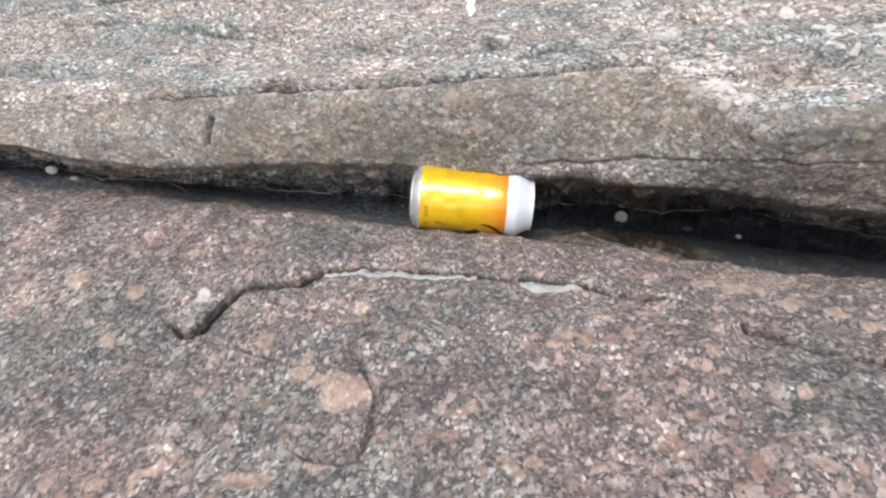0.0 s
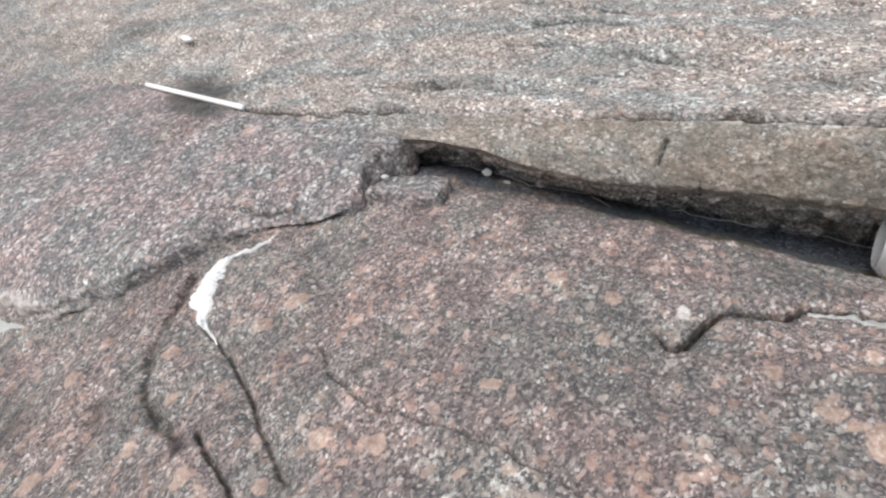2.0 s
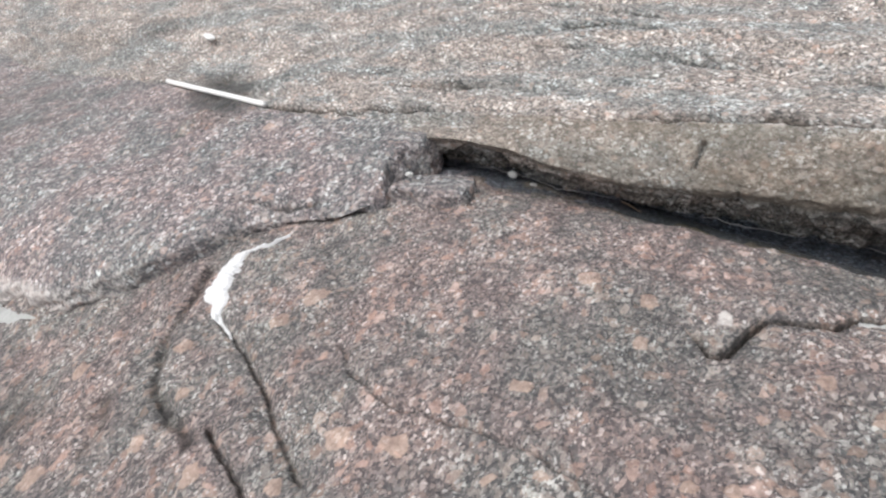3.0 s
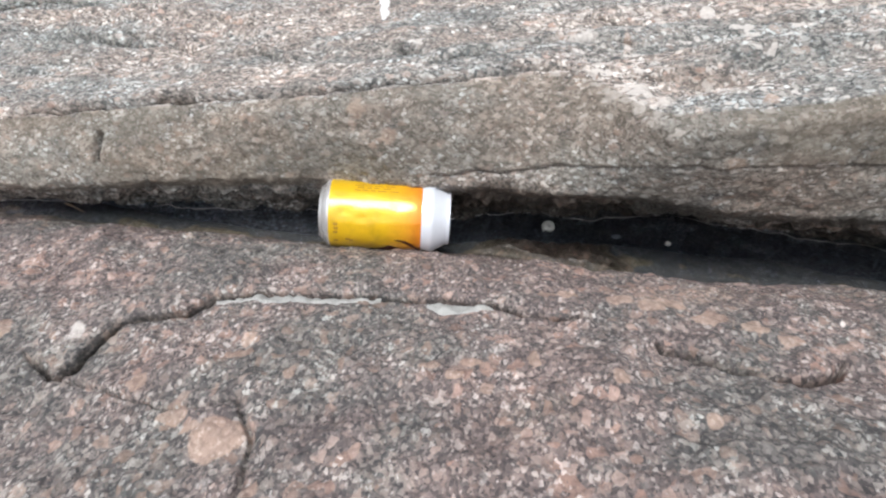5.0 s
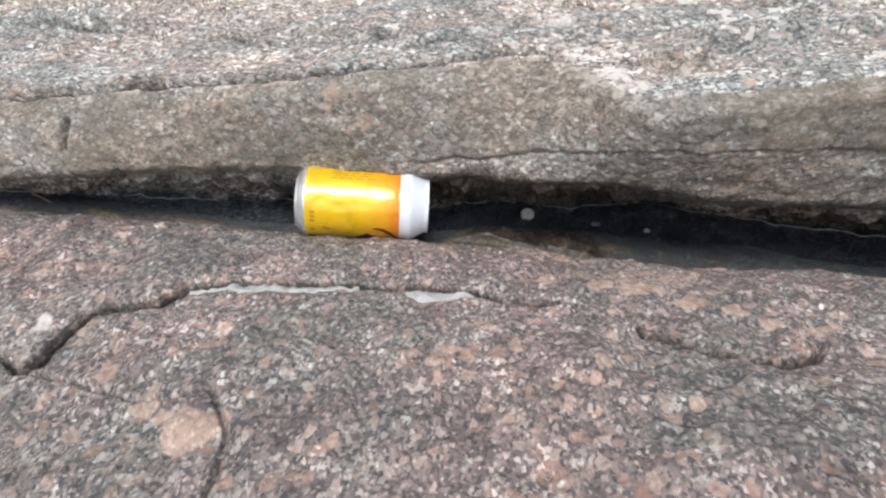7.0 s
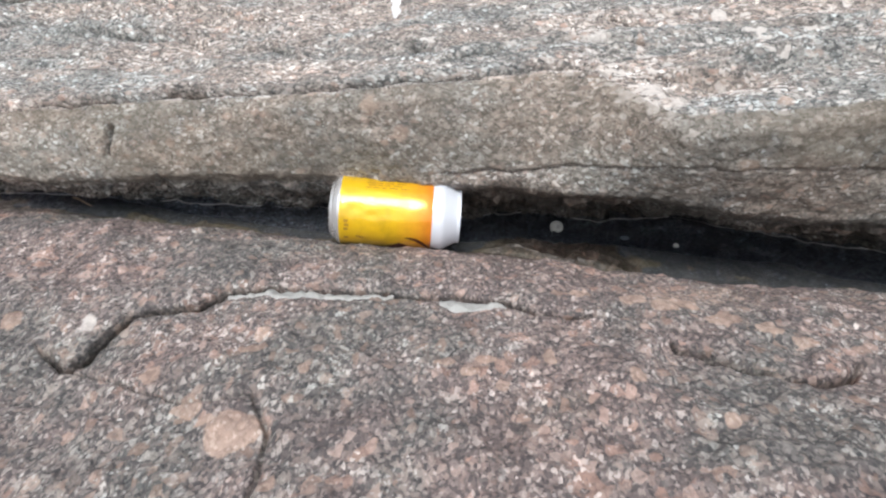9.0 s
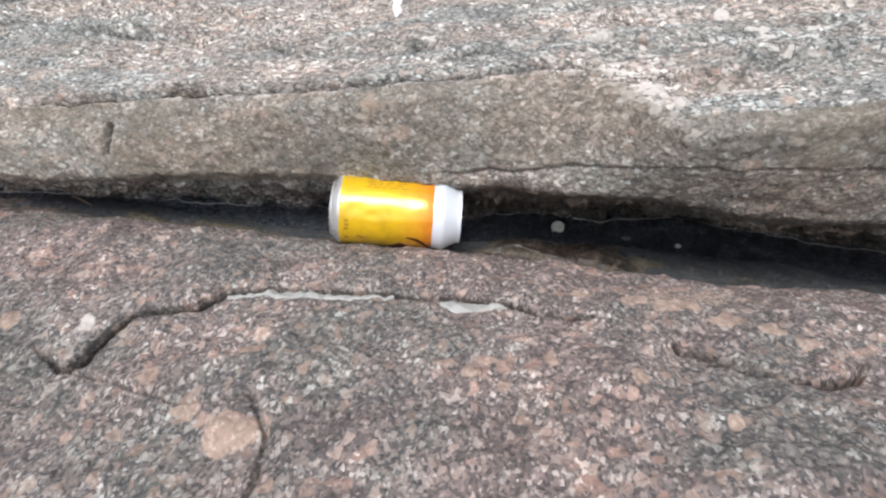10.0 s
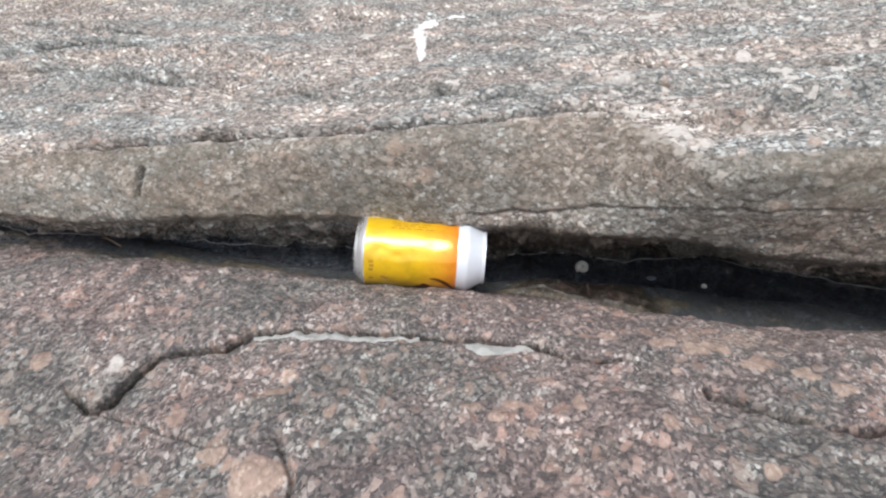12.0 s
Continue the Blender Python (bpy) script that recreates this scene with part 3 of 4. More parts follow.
def build_front_rock():
    ys = spaced(-0.56, 0.0, 0.0021, -6.0, 0.0, 1.12)
    ys = np.concatenate([ys[ys < -0.39], np.arange(-0.39, -0.12, 0.0012), ys[(ys > -0.1195) & (ys < -0.0001)]])
    n_under = 46
    edge = keyed(XS, WATER_FRONT)
    # rows: far side to the waterline, then down under the water
    top = [edge * smooth(np.full_like(edge, y), -0.45, 0.0) + y for y in ys]
    Y = np.array(top)
    X = np.repeat(XS[None], len(ys), 0)
    Z = front_height(X, Y)
    far = smooth(-Y, 0.9, 3.0)
    Z = Z - 0.30 * np.maximum(-1.0 - X, 0) * smooth(3.0 + X, 0, 1)
    Z = Z - far * 0.35 + 0.06 * far * fbm(X, Y, 0 * X, 1.3, 4, 21)
    u = np.linspace(0, 1, n_under + 1)[1:, None]
    wide = keyed(XS, [(-2, 0.02), (-0.62, 0.03), (-0.55, 0.062), (-0.42, 0.056), (-0.33, 0.052), (-0.25, 0.040), (-0.15, 0.026), (0.05, 0.026), (0.10, 0.030), (0.17, 0.050), (0.22, 0.070), (0.30, 0.074), (0.36, 0.068), (0.45, 0.050), (0.55, 0.046), (2, 0.03)])
    Yu = edge + np.minimum(u / 0.6, 1) * wide + np.maximum(u - 0.6, 0) * 0.04
    Zu = -0.009 * np.minimum(u / 0.6, 1) ** 1.3 - 0.9 * np.maximum(u - 0.6, 0) ** 1.2 + 0 * edge
    Xu = np.repeat(XS[None], n_under, 0)
    Zu = Zu + (Z[-1] - 0.0) * (1 - u) + 0.004 * fbm(Xu, Yu, Zu, 30, 4, 8) * smooth(u, 0.0, 0.1)
    knobs = smooth(Xu, 0.08, 0.13) * smooth(0.27 - Xu, 0, 0.05) * smooth(u, 0.0, 0.06) * smooth(0.62 - u, 0, 0.12)
    Zu = Zu + knobs * (0.0082 + 0.0030 * fbm(Xu, Yu, 0 * Xu, 75, 3, 15, 0.5))
    X, Y, Z = np.concatenate([X, Xu]), np.concatenate([Y, Yu]), np.concatenate([Z, Zu])
    near_view = (abs(X) < 1.1) & (Y > -0.7)
    wear_shade = np.zeros((*X.shape, 4))
    orange = spots(X, Y, FELDSPAR_NEAR + FELDSPAR_LIP) + spots(X, Y, FELDSPAR_WEST)
    pale_ = spots(X, Y, QUARTZ_NEAR)
    lip = smooth(X, 0.12, 0.22) * smooth(0.36 - X, 0, 0.08) * np.exp(-((Y + 0.135) / 0.05) ** 2)
    wear_shade[..., 1] = np.clip(orange * near_view + 0.50 * lip, 0, 1)
    wear_shade[..., 0] = np.clip((0.52 * pale_ + 0.30 * spots(X, Y, LICHEN)) * near_view, 0, 1)
    wear_shade[..., 2] = 0.44 * smooth(0.022 - Z, 0, 0.020) * smooth(Y, -0.09, -0.02) * smooth(X, -0.62, -0.5)
    wear_shade[..., 2] += 0.40 * smooth(X, 0.06, 0.12) * smooth(0.28 - X, 0, 0.06) * smooth(0.010 - Z, 0, 0.008) * smooth(Y, -0.03, 0.0)
    wear_shade[..., 3] = 0.85 * smooth(0.004 - Z, 0, 0.008) * smooth(Y, -0.06, -0.01) * smooth(X, -0.60, -0.45)
    shelf = smooth(0.66 - u, 0, 0.08) + 0 * Xu
    west_ = smooth(-0.30 - Xu, 0, 0.1)
    wear_shade[len(ys):, :, 2] = (0.22 - 0.10 * west_) * shelf + 0.5 * (1 - shelf)
    wear_shade[len(ys):, :, 3] = (0.92 - 0.45 * west_) * shelf + 0.6 * (1 - shelf)
    wear_shade[len(ys):, :, 2] = np.maximum(wear_shade[len(ys):, :, 2], 1.1 * knobs)
    wear_shade[len(ys):, :, 0] = 0.30 * knobs * smooth(fbm(Xu, Yu, 0 * Xu, 120, 2, 16), 0.0, 0.5)
    wear_shade[len(ys):, :, 3] *= 1 - 0.9 * knobs
    ledge_w = np.exp(-(((X + 0.44) / 0.06) ** 2) - ((Y - 0.012) / 0.022) ** 2)
    wear_shade[..., 0] = np.maximum(wear_shade[..., 0], 0.34 * ledge_w)
    wear_shade[..., 2] = wear_shade[..., 2] * (1 - 0.8 * ledge_w)
    # shade and lodged soil painted into the cracks; the low west side made darker
    west_dark = smooth(-0.50 - X, 0, 0.25) * smooth(-0.33 - Y, 0, 0.12) * smooth(3.0 + X, 0, 1) * (0.5 + 0.5 * smooth(fbm(X, Y, 0 * X, 11, 4, 37), -0.4, 0.4))
    wear_shade[..., 2] = np.maximum(wear_shade[..., 2], 0.46 * west_dark)
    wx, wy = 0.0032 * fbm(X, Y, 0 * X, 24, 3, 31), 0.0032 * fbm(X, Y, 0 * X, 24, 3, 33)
    # each line carries its painted crack shade: width, then strength
    for line, w, dirt_shade in ((CRACK_A, 0.0024, 0.72), (CRACK_A2, 0.0024, 0.85), (LENS, 0.0028, 0.62), (CRACK_B, 0.0024, 0.55), (LOOP_A, 0.009, 0.58), (LOOP_B, 0.0032, 0.62), (CRACK_E, 0.0036, 0.72), (LONG_D, 0.0034, 0.46), (SHORT_C, 0.008, 0.58)):
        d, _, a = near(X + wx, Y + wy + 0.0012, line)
        wear_shade[..., 2] = np.maximum(wear_shade[..., 2], dirt_shade * np.exp(-((d / w) ** 2)) * smooth(a, 0, 0.05) * smooth(1 - a, 0, 0.05))
    Z = Z + 0.0012 * orange * near_view
    ob = grid_mesh("front_rock", X, Y, Z, ROCK_FRONT, wear_shade)
    return tagged(ob, "coarse brown-grey granite boulder with curved cracks, below the water-filled cleft", "rock", kind="structure")


def build_rear_rock():
    x = XS
    yw, yl, zl, yb = (keyed(x, k) for k in (WATER_REAR, LIP_Y, LIP_Z, BRINK_Y))
    yl, zl = yl - 0.014, zl + 0.0065
    zb = rear_top(x, yb) - 0.016 * smooth(x, 0.17, 0.24)
    west = smooth(-0.80 - x, 0.0, 0.25)
    zb = zb + (left_top(x, yb) - 0.014 * (1 - smooth(-1.10 - x, 0, 0.2)) - 0.001 - zb) * west
    zl = np.minimum(zl, zb - 0.05 + 0.030 * smooth(-0.40 - x, 0, 0.08))
    rows_y, rows_z, kind = [], [], []

    def seg(y0, z0, y1, z1, n, k, bulge=0.0):
        for t in np.linspace(0, 1, n, endpoint=False):
            rows_y.append(y0 + (y1 - y0) * t - bulge * math.sin(math.pi * t))
            rows_z.append(z0 + (z1 - z0) * t)
            kind.append(k)

    zw = np.minimum(0.012, zl - 0.025)
    seg(yw + 0.03, 0 * x - 0.25, yw, zw - 0.022, 10, 0)
    seg(yw, zw - 0.022, yw - 0.004, zw, 10, 0)
    seg(yw - 0.004, zw, yl + 0.010, zl - 0.004, 34, 0)
    seg(yl + 0.010, zl - 0.004, yl - 0.002, zl + 0.006, 8, 1)
    seg(yl - 0.002, zl + 0.006, yb - 0.016, zb - 0.012, 62, 1, 0.005)
    seg(yb - 0.016, zb - 0.012, yb - 0.006, zb - 0.003, 10, 1)
    out = np.concatenate([np.arange(-0.006, 0.46, 0.0018), 0.46 * 1.09 ** np.arange(1, 34)])
    drop = zb - rear_top(x, yb)
    for d in out:
        rows_y.append(yb + d)
        rows_z.append(rear_top(x, yb + d) + drop * np.exp(-max(d, 0) / (0.05 + 0.35 * west)))
        kind.append(2)
    Y, Z = np.array(rows_y), np.array(rows_z)
    kind = np.array(kind)
    Ys, Zs = blur_rows(Y, 3), blur_rows(Z, 3)
    near_rows = (np.arange(len(kind)) < 380)[:, None]
    Y, Z = np.where(near_rows, Ys, Y), np.where(near_rows, Zs, Z)
    X = np.repeat(x[None], len(Y), 0)
    top = smooth((kind == 2)[:, None] * 1.0 + 0 * X, 0.2, 0.8)
    under = (kind == 0)[:, None] + 0 * X
    # roughness, bedding on the top, coarse pits beneath the lip
    plain_ = 1 - 0.5 * (kind == 1)[:, None]
    amt = 0.0045 * fbm(X, Y, Z, 9, 3, 41) + plain_ * (0.0022 * fbm(X, Y, Z, 50, 3, 43, 0.6) + 0.0008 * fbm(X, Y, Z, 240, 1, 47))
    wav = 0.10 * vnoise(X * 2.5, Y * 4, 0 * X, 50)
    bed = vnoise(X * 3.0, (Y + wav) * 30, 0 * X, 51) + 0.5 * vnoise(X * 6.0, (Y + wav) * 75, 0 * X, 52)
    ridge = smooth(0.45 - Y, 0, 0.12) * np.exp(-((vnoise(X * 2.2, (Y + wav * 0.6) * 26, 0 * X, 53) / 0.10) ** 2)) * smooth(vnoise(X * 5, Y * 12, 0 * X, 54), -0.1, 0.4)
    near_top = smooth(Y - yb, 0.004, 0.05) * top
    amt = amt + near_top * (0.0088 * bed - 0.0150 * ridge)
    amt = amt + under * 0.0075 * fbm(X, Y, Z, 48, 4, 57, 0.6) + (1 - under) * (1 - top) * 0.0010 * fbm(X, Y, Z, 110, 2, 58)
    # the long crack behind the brink, with a deeper hole, and short cracks down the face
    gap = Y - (yb + 0.001 + 0.003 * fbm(X, 0 * X, 0 * X, 30, 4, 61))
    fadeW = smooth(X, -1.30, -1.10)
    open_ = 0.65 + 0.35 * smooth(vnoise(X * 9, 0 * X, 0 * X, 62), -0.4, 0.4)
    fade = smooth(0.20 - X, 0, 0.05) * (0.25 + 0.75 * np.maximum(smooth(X, -0.42, -0.30), 0.7 * smooth(-0.57 - X, 0, 0.05) * fadeW))
    amt = amt - top * fade * 0.018 * open_ * np.exp(-((gap / 0.0032) ** 2))
    hole = np.exp(-(((X + 0.200) / 0.018) ** 4) - ((gap - 0.003 + 0.10 * (X + 0.2)) / 0.0068) ** 4)
    amt = amt - top * 0.026 * hole
    amt = amt + top * fade * 0.005 * smooth(gap, 0.001, 0.004) * np.exp(-np.maximum(gap, 0) / 0.05)
    # partings along the bedding
    cracks = np.zeros(X.shape)
    for x0, y0, x1, y1 in PARTINGS:
        t = np.clip((X - x0) / (x1 - x0), -0.15, 1.15)
        off = Y - (y0 + (y1 - y0) * t + 0.006 * fbm(X, 0 * X + y0 * 7, 0 * X, 16, 3, 68))
        ends = smooth(t, -0.12, 0.1) * smooth(1 - t, -0.12, 0.1)
        deep = 0.6 + 0.4 * vnoise(X * 22, 0 * X + y0 * 90, 0 * X, 69)
        amt = amt + top * ends * (0.0055 * smooth(off, -0.002, 0.006) * np.exp(-np.maximum(off, 0) / 0.045) - 0.008 * deep * np.exp(-((off / 0.0030) ** 2)))
        cracks = np.maximum(cracks, 0.80 * top * ends * deep * np.exp(-(((off - 0.0004) / 0.0023) ** 2)))
    face = ((kind == 1)[:, None] + 0 * X)
    for cx, z0, z1, dep in ((-0.270, 0.083, 0.108, 0.009), (-0.225, 0.05, 0.075, 0.003), (-0.13, 0.06, 0.10, 0.002)):
        wob = 0.0016 * vnoise(Z * 90, 0 * X, 0 * X, 63)
        amt = amt - face * dep * np.exp(-(((X - cx + wob) / 0.0028) ** 2)) * smooth(Z, z0 - 0.004, z0) * smooth(z1 - Z, -0.004, 0)
    # faint horizontal partings on the right part of the face
    part_z = keyed(X[0], FACE_PARTING)[None] + 0.003 * fbm(X, 0 * X, 0 * X, 25, 3, 66)
    amt = amt - face * smooth(X, 0.03, 0.06) * ((0.0045 - 0.0025 * smooth(X, 0.12, 0.2)) * open_ * np.exp(-(((Z - part_z) / 0.0016) ** 2)) - 0.002 * smooth(Z - part_z, -0.001, 0.004) * np.exp(-np.maximum(Z - part_z, 0) / 0.03))
    streaks = vnoise(X * 7, Y * 20, Z * 95, 67)
    amt = amt + face * smooth(X, 0.15, 0.3) * 0.0010 * streaks
    seam = face * np.exp(-(((X + 0.270 + wob) / 0.0018) ** 2)) * smooth(Z, 0.079, 0.085) * smooth(0.110 - Z, 0, 0.006)
    X, Y, Z = pushed(X, Y, Z, amt * smooth(8.0 - Y, 0, 4))
    wear_shade = np.zeros((*X.shape, 4))
    view = (X > -1.0) & (X < 0.6) & (Y < 0.6) & (Y > -0.2)
    on_top = smooth(Z - (rear_top(X, Y) - 0.05), 0, 0.02)
    d, _, _ = near(X, Y, STREAK)
    patchy = smooth(fbm(X * 0.45, Y * 1.3, Z * 1.3, 34, 4, 71, 0.65), -0.3, 0.9)
    dv, _, _ = near(X + 0.004 * fbm(X, Y, 0 * X, 40, 3, 74), Y + 0.006 * fbm(X, Y, 0 * X, 40, 3, 75), VEIN_REAR)
    flecks = smooth(fbm(X * 0.55, Y * 1.1, Z * 1.3, 150, 2, 171), 0.42, 0.70)
    brim = np.exp(-(((X + 0.205) / 0.035) ** 2) - ((gap + 0.008) / 0.005) ** 2)
    right = smooth(X, -0.05, 0.25) * smooth(Z - rear_top(X, Y), -0.05, -0.02)
    wear_shade[..., 0] = np.clip((0.35 * spots(X, Y, PALE_REAR) + 0.9 * spots(X, Y, DROPPING) + (0.52 * np.exp(-((d / 0.021) ** 2)) + 0.46 * np.exp(-((dv / 0.006) ** 2)) + 0.4 * brim) * (0.4 + 1.2 * smooth(fbm(X, Y, Z, 90, 3, 79), -0.2, 0.5))) * view * on_top + 0.14 * patchy * right + 0.75 * flecks * (0.35 + 0.65 * right) * on_top * view, 0, 1.4)
    fel = np.exp(-(((X + 0.024) / 0.009) ** 2) - ((Z - 0.156) / 0.010) ** 2) + np.exp(-(((X - 0.005) / 0.009) ** 2) - ((Z - 0.135) / 0.009) ** 2)
    fel = fel + np.exp(-(((X - 0.288) / 0.010) ** 2) - ((Z - 0.157) / 0.007) ** 2)
    fel = fel + 0.55 * spots(X, Y, PALE_REAR) * on_top + 0.42 * spots(X, Y, PINK_REAR)
    wear_shade[..., 1] = np.clip(fel, 0, 1) * view
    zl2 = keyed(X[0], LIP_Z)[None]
    # wet rock below the lip, with the overhang's shade painted in
    damp_shade = smooth(zl2 + 0.010 + 0.016 * smooth(X, 0.03, 0.12) + 0.010 * smooth(X, 0.02, 0.06) * smooth(0.20 - X, 0, 0.08) - Z, 0, 0.020) * (Y < 0.2)
    wear_shade[..., 2] = np.clip((0.40 + 0.26 * smooth(X, 0.0, 0.1)) * damp_shade, 0, 1)
    wear_shade[..., 0] = np.maximum(wear_shade[..., 0], 0.62 * under * (Z > 0) * smooth(fbm(X, Y, Z, 95, 3, 172, 0.6), 0.20, 0.65))
    wear_shade[..., 2] = np.maximum(wear_shade[..., 2], 0.55 * face * smooth(X, 0.03, 0.06) * (1 - 0.8 * smooth(X, 0.12, 0.2)) * np.exp(-(((Z - part_z) / 0.0018) ** 2)) * (0.5 + 0.5 * smooth(vnoise(X * 40, 0 * X, 0 * X, 76), -0.4, 0.3)))
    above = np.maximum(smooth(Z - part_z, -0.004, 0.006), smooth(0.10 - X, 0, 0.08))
    wear_shade[..., 3] = (0.68 + 0.20 * above) * face * (0.72 + 0.28 * smooth(vnoise(X * 9, Y * 5, Z * 16, 77), -0.3, 0.4)) * smooth(X, -0.75, -0.45)
    wear_shade[..., 2] = np.maximum(wear_shade[..., 2], 0.8 * seam)
    rust = under * np.exp(-(((X - 0.40) / 0.10) ** 2)) * smooth(vnoise(X * 40, Y * 40, Z * 60, 78), 0.0, 0.5)
    wear_shade[..., 1] = np.maximum(wear_shade[..., 1], 0.7 * rust * (Z > 0))
    wear_shade[..., 2] = wear_shade[..., 2] * (1 - 0.8 * rust)
    pool = np.exp(-(((X + 1.08) / 0.12) ** 2) - ((Y - (yb + 0.03)) / 0.045) ** 2)
    pool = np.maximum(pool, 0.55 * np.exp(-(((X + 1.45) / 0.13) ** 2) - ((Y - 0.32) / 0.07) ** 2))
    wear_shade[..., 2] = np.maximum(wear_shade[..., 2], np.maximum(0.85 * pool, 0.32 * smooth(-1.12 - X, 0, 0.25) * (0.5 + 0.5 * smooth(fbm(X, Y, 0 * X, 5, 3, 89), -0.3, 0.4)) * (Y < 0.75)))
    # shade in the long crack, hole, ridges and partings painted dark
    crack_shade = 0.34 * ridge * near_top + 0.95 * np.exp(-(((gap - 0.0006) / 0.0027) ** 2)) * top * fade * open_ + cracks + 1.2 * top * np.exp(-(((X + 0.200) / 0.019) ** 4) - ((gap - 0.0040 + 0.10 * (X + 0.2)) / 0.0058) ** 4)
    wear_shade[..., 2] = np.maximum(wear_shade[..., 2], np.clip(crack_shade, 0, 1.1))
    wear_shade[..., 3] *= 1 - np.clip(1.4 * wear_shade[..., 2], 0, 1)
    ob = grid_mesh("rear_rock", X, Y, Z, ROCK_REAR, wear_shade)
    return tagged(ob, "bedded pinkish-grey granite slab overhanging the water-filled cleft", "rock", kind="structure")


def build_left_rock():
    """The flat slab at the cleft's closed end, with its broken front and side edges."""
    us = spaced(-0.98, -0.612, 0.0022, -6.0, -0.612, 1.12)
    us = us[us <= -0.611]
    back = keyed(us, BRINK_Y) - 0.006 + 0.5 * smooth(-1.9 - us, 0, 0.6) + 0.004 * fbm(us, 0 * us, 0 * us, 20, 3, 81)
    edge = keyed(us, LEFT_EDGE) + 0.006 * fbm(us, 0 * us, 0 * us, 14, 4, 82)
    v = np.linspace(0, 1, 190)[:, None] ** 1.15
    Y = edge + (back - edge) * v
    X = np.repeat(us[None], len(v), 0)
    # the blunt end leans with the block's broken face
    X = X + smooth(X, -0.70, -0.612) * (0.011 + 0.018 * smooth(-0.05 - Y, 0, 0.06) + 0.013 * smooth(Y, -0.02, 0.04) + 0.002 * fbm(0 * X, Y, 0 * X, 40, 3, 88))
    Z = left_top(X, Y) - 0.009 * smooth(X, -0.72, -0.60) * smooth(Y, -0.03, 0.03)
    df, de = Y - edge, X.max(1, keepdims=True) - X
    Z = Z + 0.0035 * fbm(X, Y, 0 * X, 10, 3, 83) + 0.0018 * fbm(X, Y, 0 * X, 60, 3, 84) + 0.0006 * fbm(X, Y, 0 * X, 250, 1, 85)
    Z = Z + groove(X, Y, SLAB_CRACK, 0.004, 0.012)
    rise = keyed(us, [(-2.5, 0.02), (-1.1, 0.014), (-0.91, 0.022), (-0.83, 0.026), (-0.75, 0.026), (-0.70, 0.010), (-0.647, 0.003), (-0.60, 0.022), (-0.55, 0.034)])
    Z = Z + (front_height(us, edge) + rise + 0.008 - Z[0]) * np.exp(-df / 0.06)
    Z = Z - 0.008 * np.exp(-df / 0.010) - 0.003 * np.exp(-np.maximum(de, 0) / 0.004) - 0.010 * np.exp(-(back - Y) / 0.008) * smooth(X, -1.0, -0.85)
    # skirts at the front and the end
    n = 14
    t = np.linspace(1, 0, n, endpoint=False)[:, None]
    base = np.minimum(front_height(us, edge) - 0.03, Z[0] - 0.02)
    Ys = edge + 0.012 * t * (0.4 + fbm(us[None] + 0 * t, t * 0.3, 0 * t, 40, 3, 86))
    Zs = Z[0] + (base - Z[0]) * t
    X, Y, Z = np.concatenate([np.repeat(us[None], n, 0), X]), np.concatenate([Ys, Y]), np.concatenate([Zs, Z])
    k = 18
    t = np.linspace(0, 1, k + 1)[None, 1:]
    rag = 0.0020 * fbm(Y[:, -1:] + 0 * t, t * 0.1, 0 * t, 60, 3, 87)
    Xe = X[:, -1:] + 0.019 * t ** 0.8 * smooth(0.055 - Y[:, -1:], 0, 0.05) + rag * smooth(t, 0, 0.3)
    Ze = Z[:, -1:] * (1 - t) + t * (-0.004)
    X, Y, Z = np.concatenate([X, Xe], 1), np.concatenate([Y, np.repeat(Y[:, -1:], k, 1)], 1), np.concatenate([Z, Ze], 1)
    wear_shade = np.zeros((*X.shape, 3))
    full_edge = keyed(X[0], LEFT_EDGE)[None]
    wear_shade[..., 0] = (0.34 + 0.30 * smooth(-0.76 - X, 0, 0.06)) * np.exp(-np.maximum(Y - full_edge, 0) / 0.016)
    wear_shade[..., 1] = spots(X, Y, [(-0.95, 0.02, 0.012, 0.012), (-0.84, 0.0, 0.010, 0.010)])
    damp_shade = np.exp(-(((X + 1.04) / 0.12) ** 2) - ((Y - keyed(X[0], BRINK_Y)[None] + 0.02) / 0.045) ** 2)
    dc, _, _ = near(X, Y, SLAB_CRACK)
    far_film = 0.32 * smooth(-1.12 - X, 0, 0.25) * (0.5 + 0.5 * smooth(fbm(X, Y, 0 * X, 5, 3, 89), -0.3, 0.4))
    # wet patch, far film, and shade painted along the slab crack
    wear_shade[..., 2] = np.maximum(np.maximum(0.85 * damp_shade, far_film), 0.7 * np.exp(-((dc / 0.004) ** 2)))
    ob = grid_mesh("left_rock", X, Y, Z, ROCK_LEFT, wear_shade)
    return tagged(ob, "flat speckled granite slab with a broken edge closing the cleft", "rock", kind="structure")


front_rock = build_front_rock()
rear_rock = build_rear_rock()
left_rock = build_left_rock()


def far_ground():
    """Low bedrock all round, out to the horizon."""
    r = np.concatenate([[0.0], 2.5 * 1.22 ** np.arange(0, 32)])
    a = np.linspace(0, 2 * math.pi, 97)
    R, A = np.meshgrid(r, a, indexing="ij")
    X, Y = R * np.cos(A), R * np.sin(A)
    Z = -0.75 + 0.0 * X + 0.10 * fbm(X, Y, 0 * X, 0.5, 4, 91) * smooth(R, 1, 4)
    ob = grid_mesh("ground", X, Y, Z, ROCK_FAR, np.zeros((*X.shape, 3)))
    return tagged(ob, "low grey bedrock reaching to the horizon", "ground", kind="structure")


far_ground()


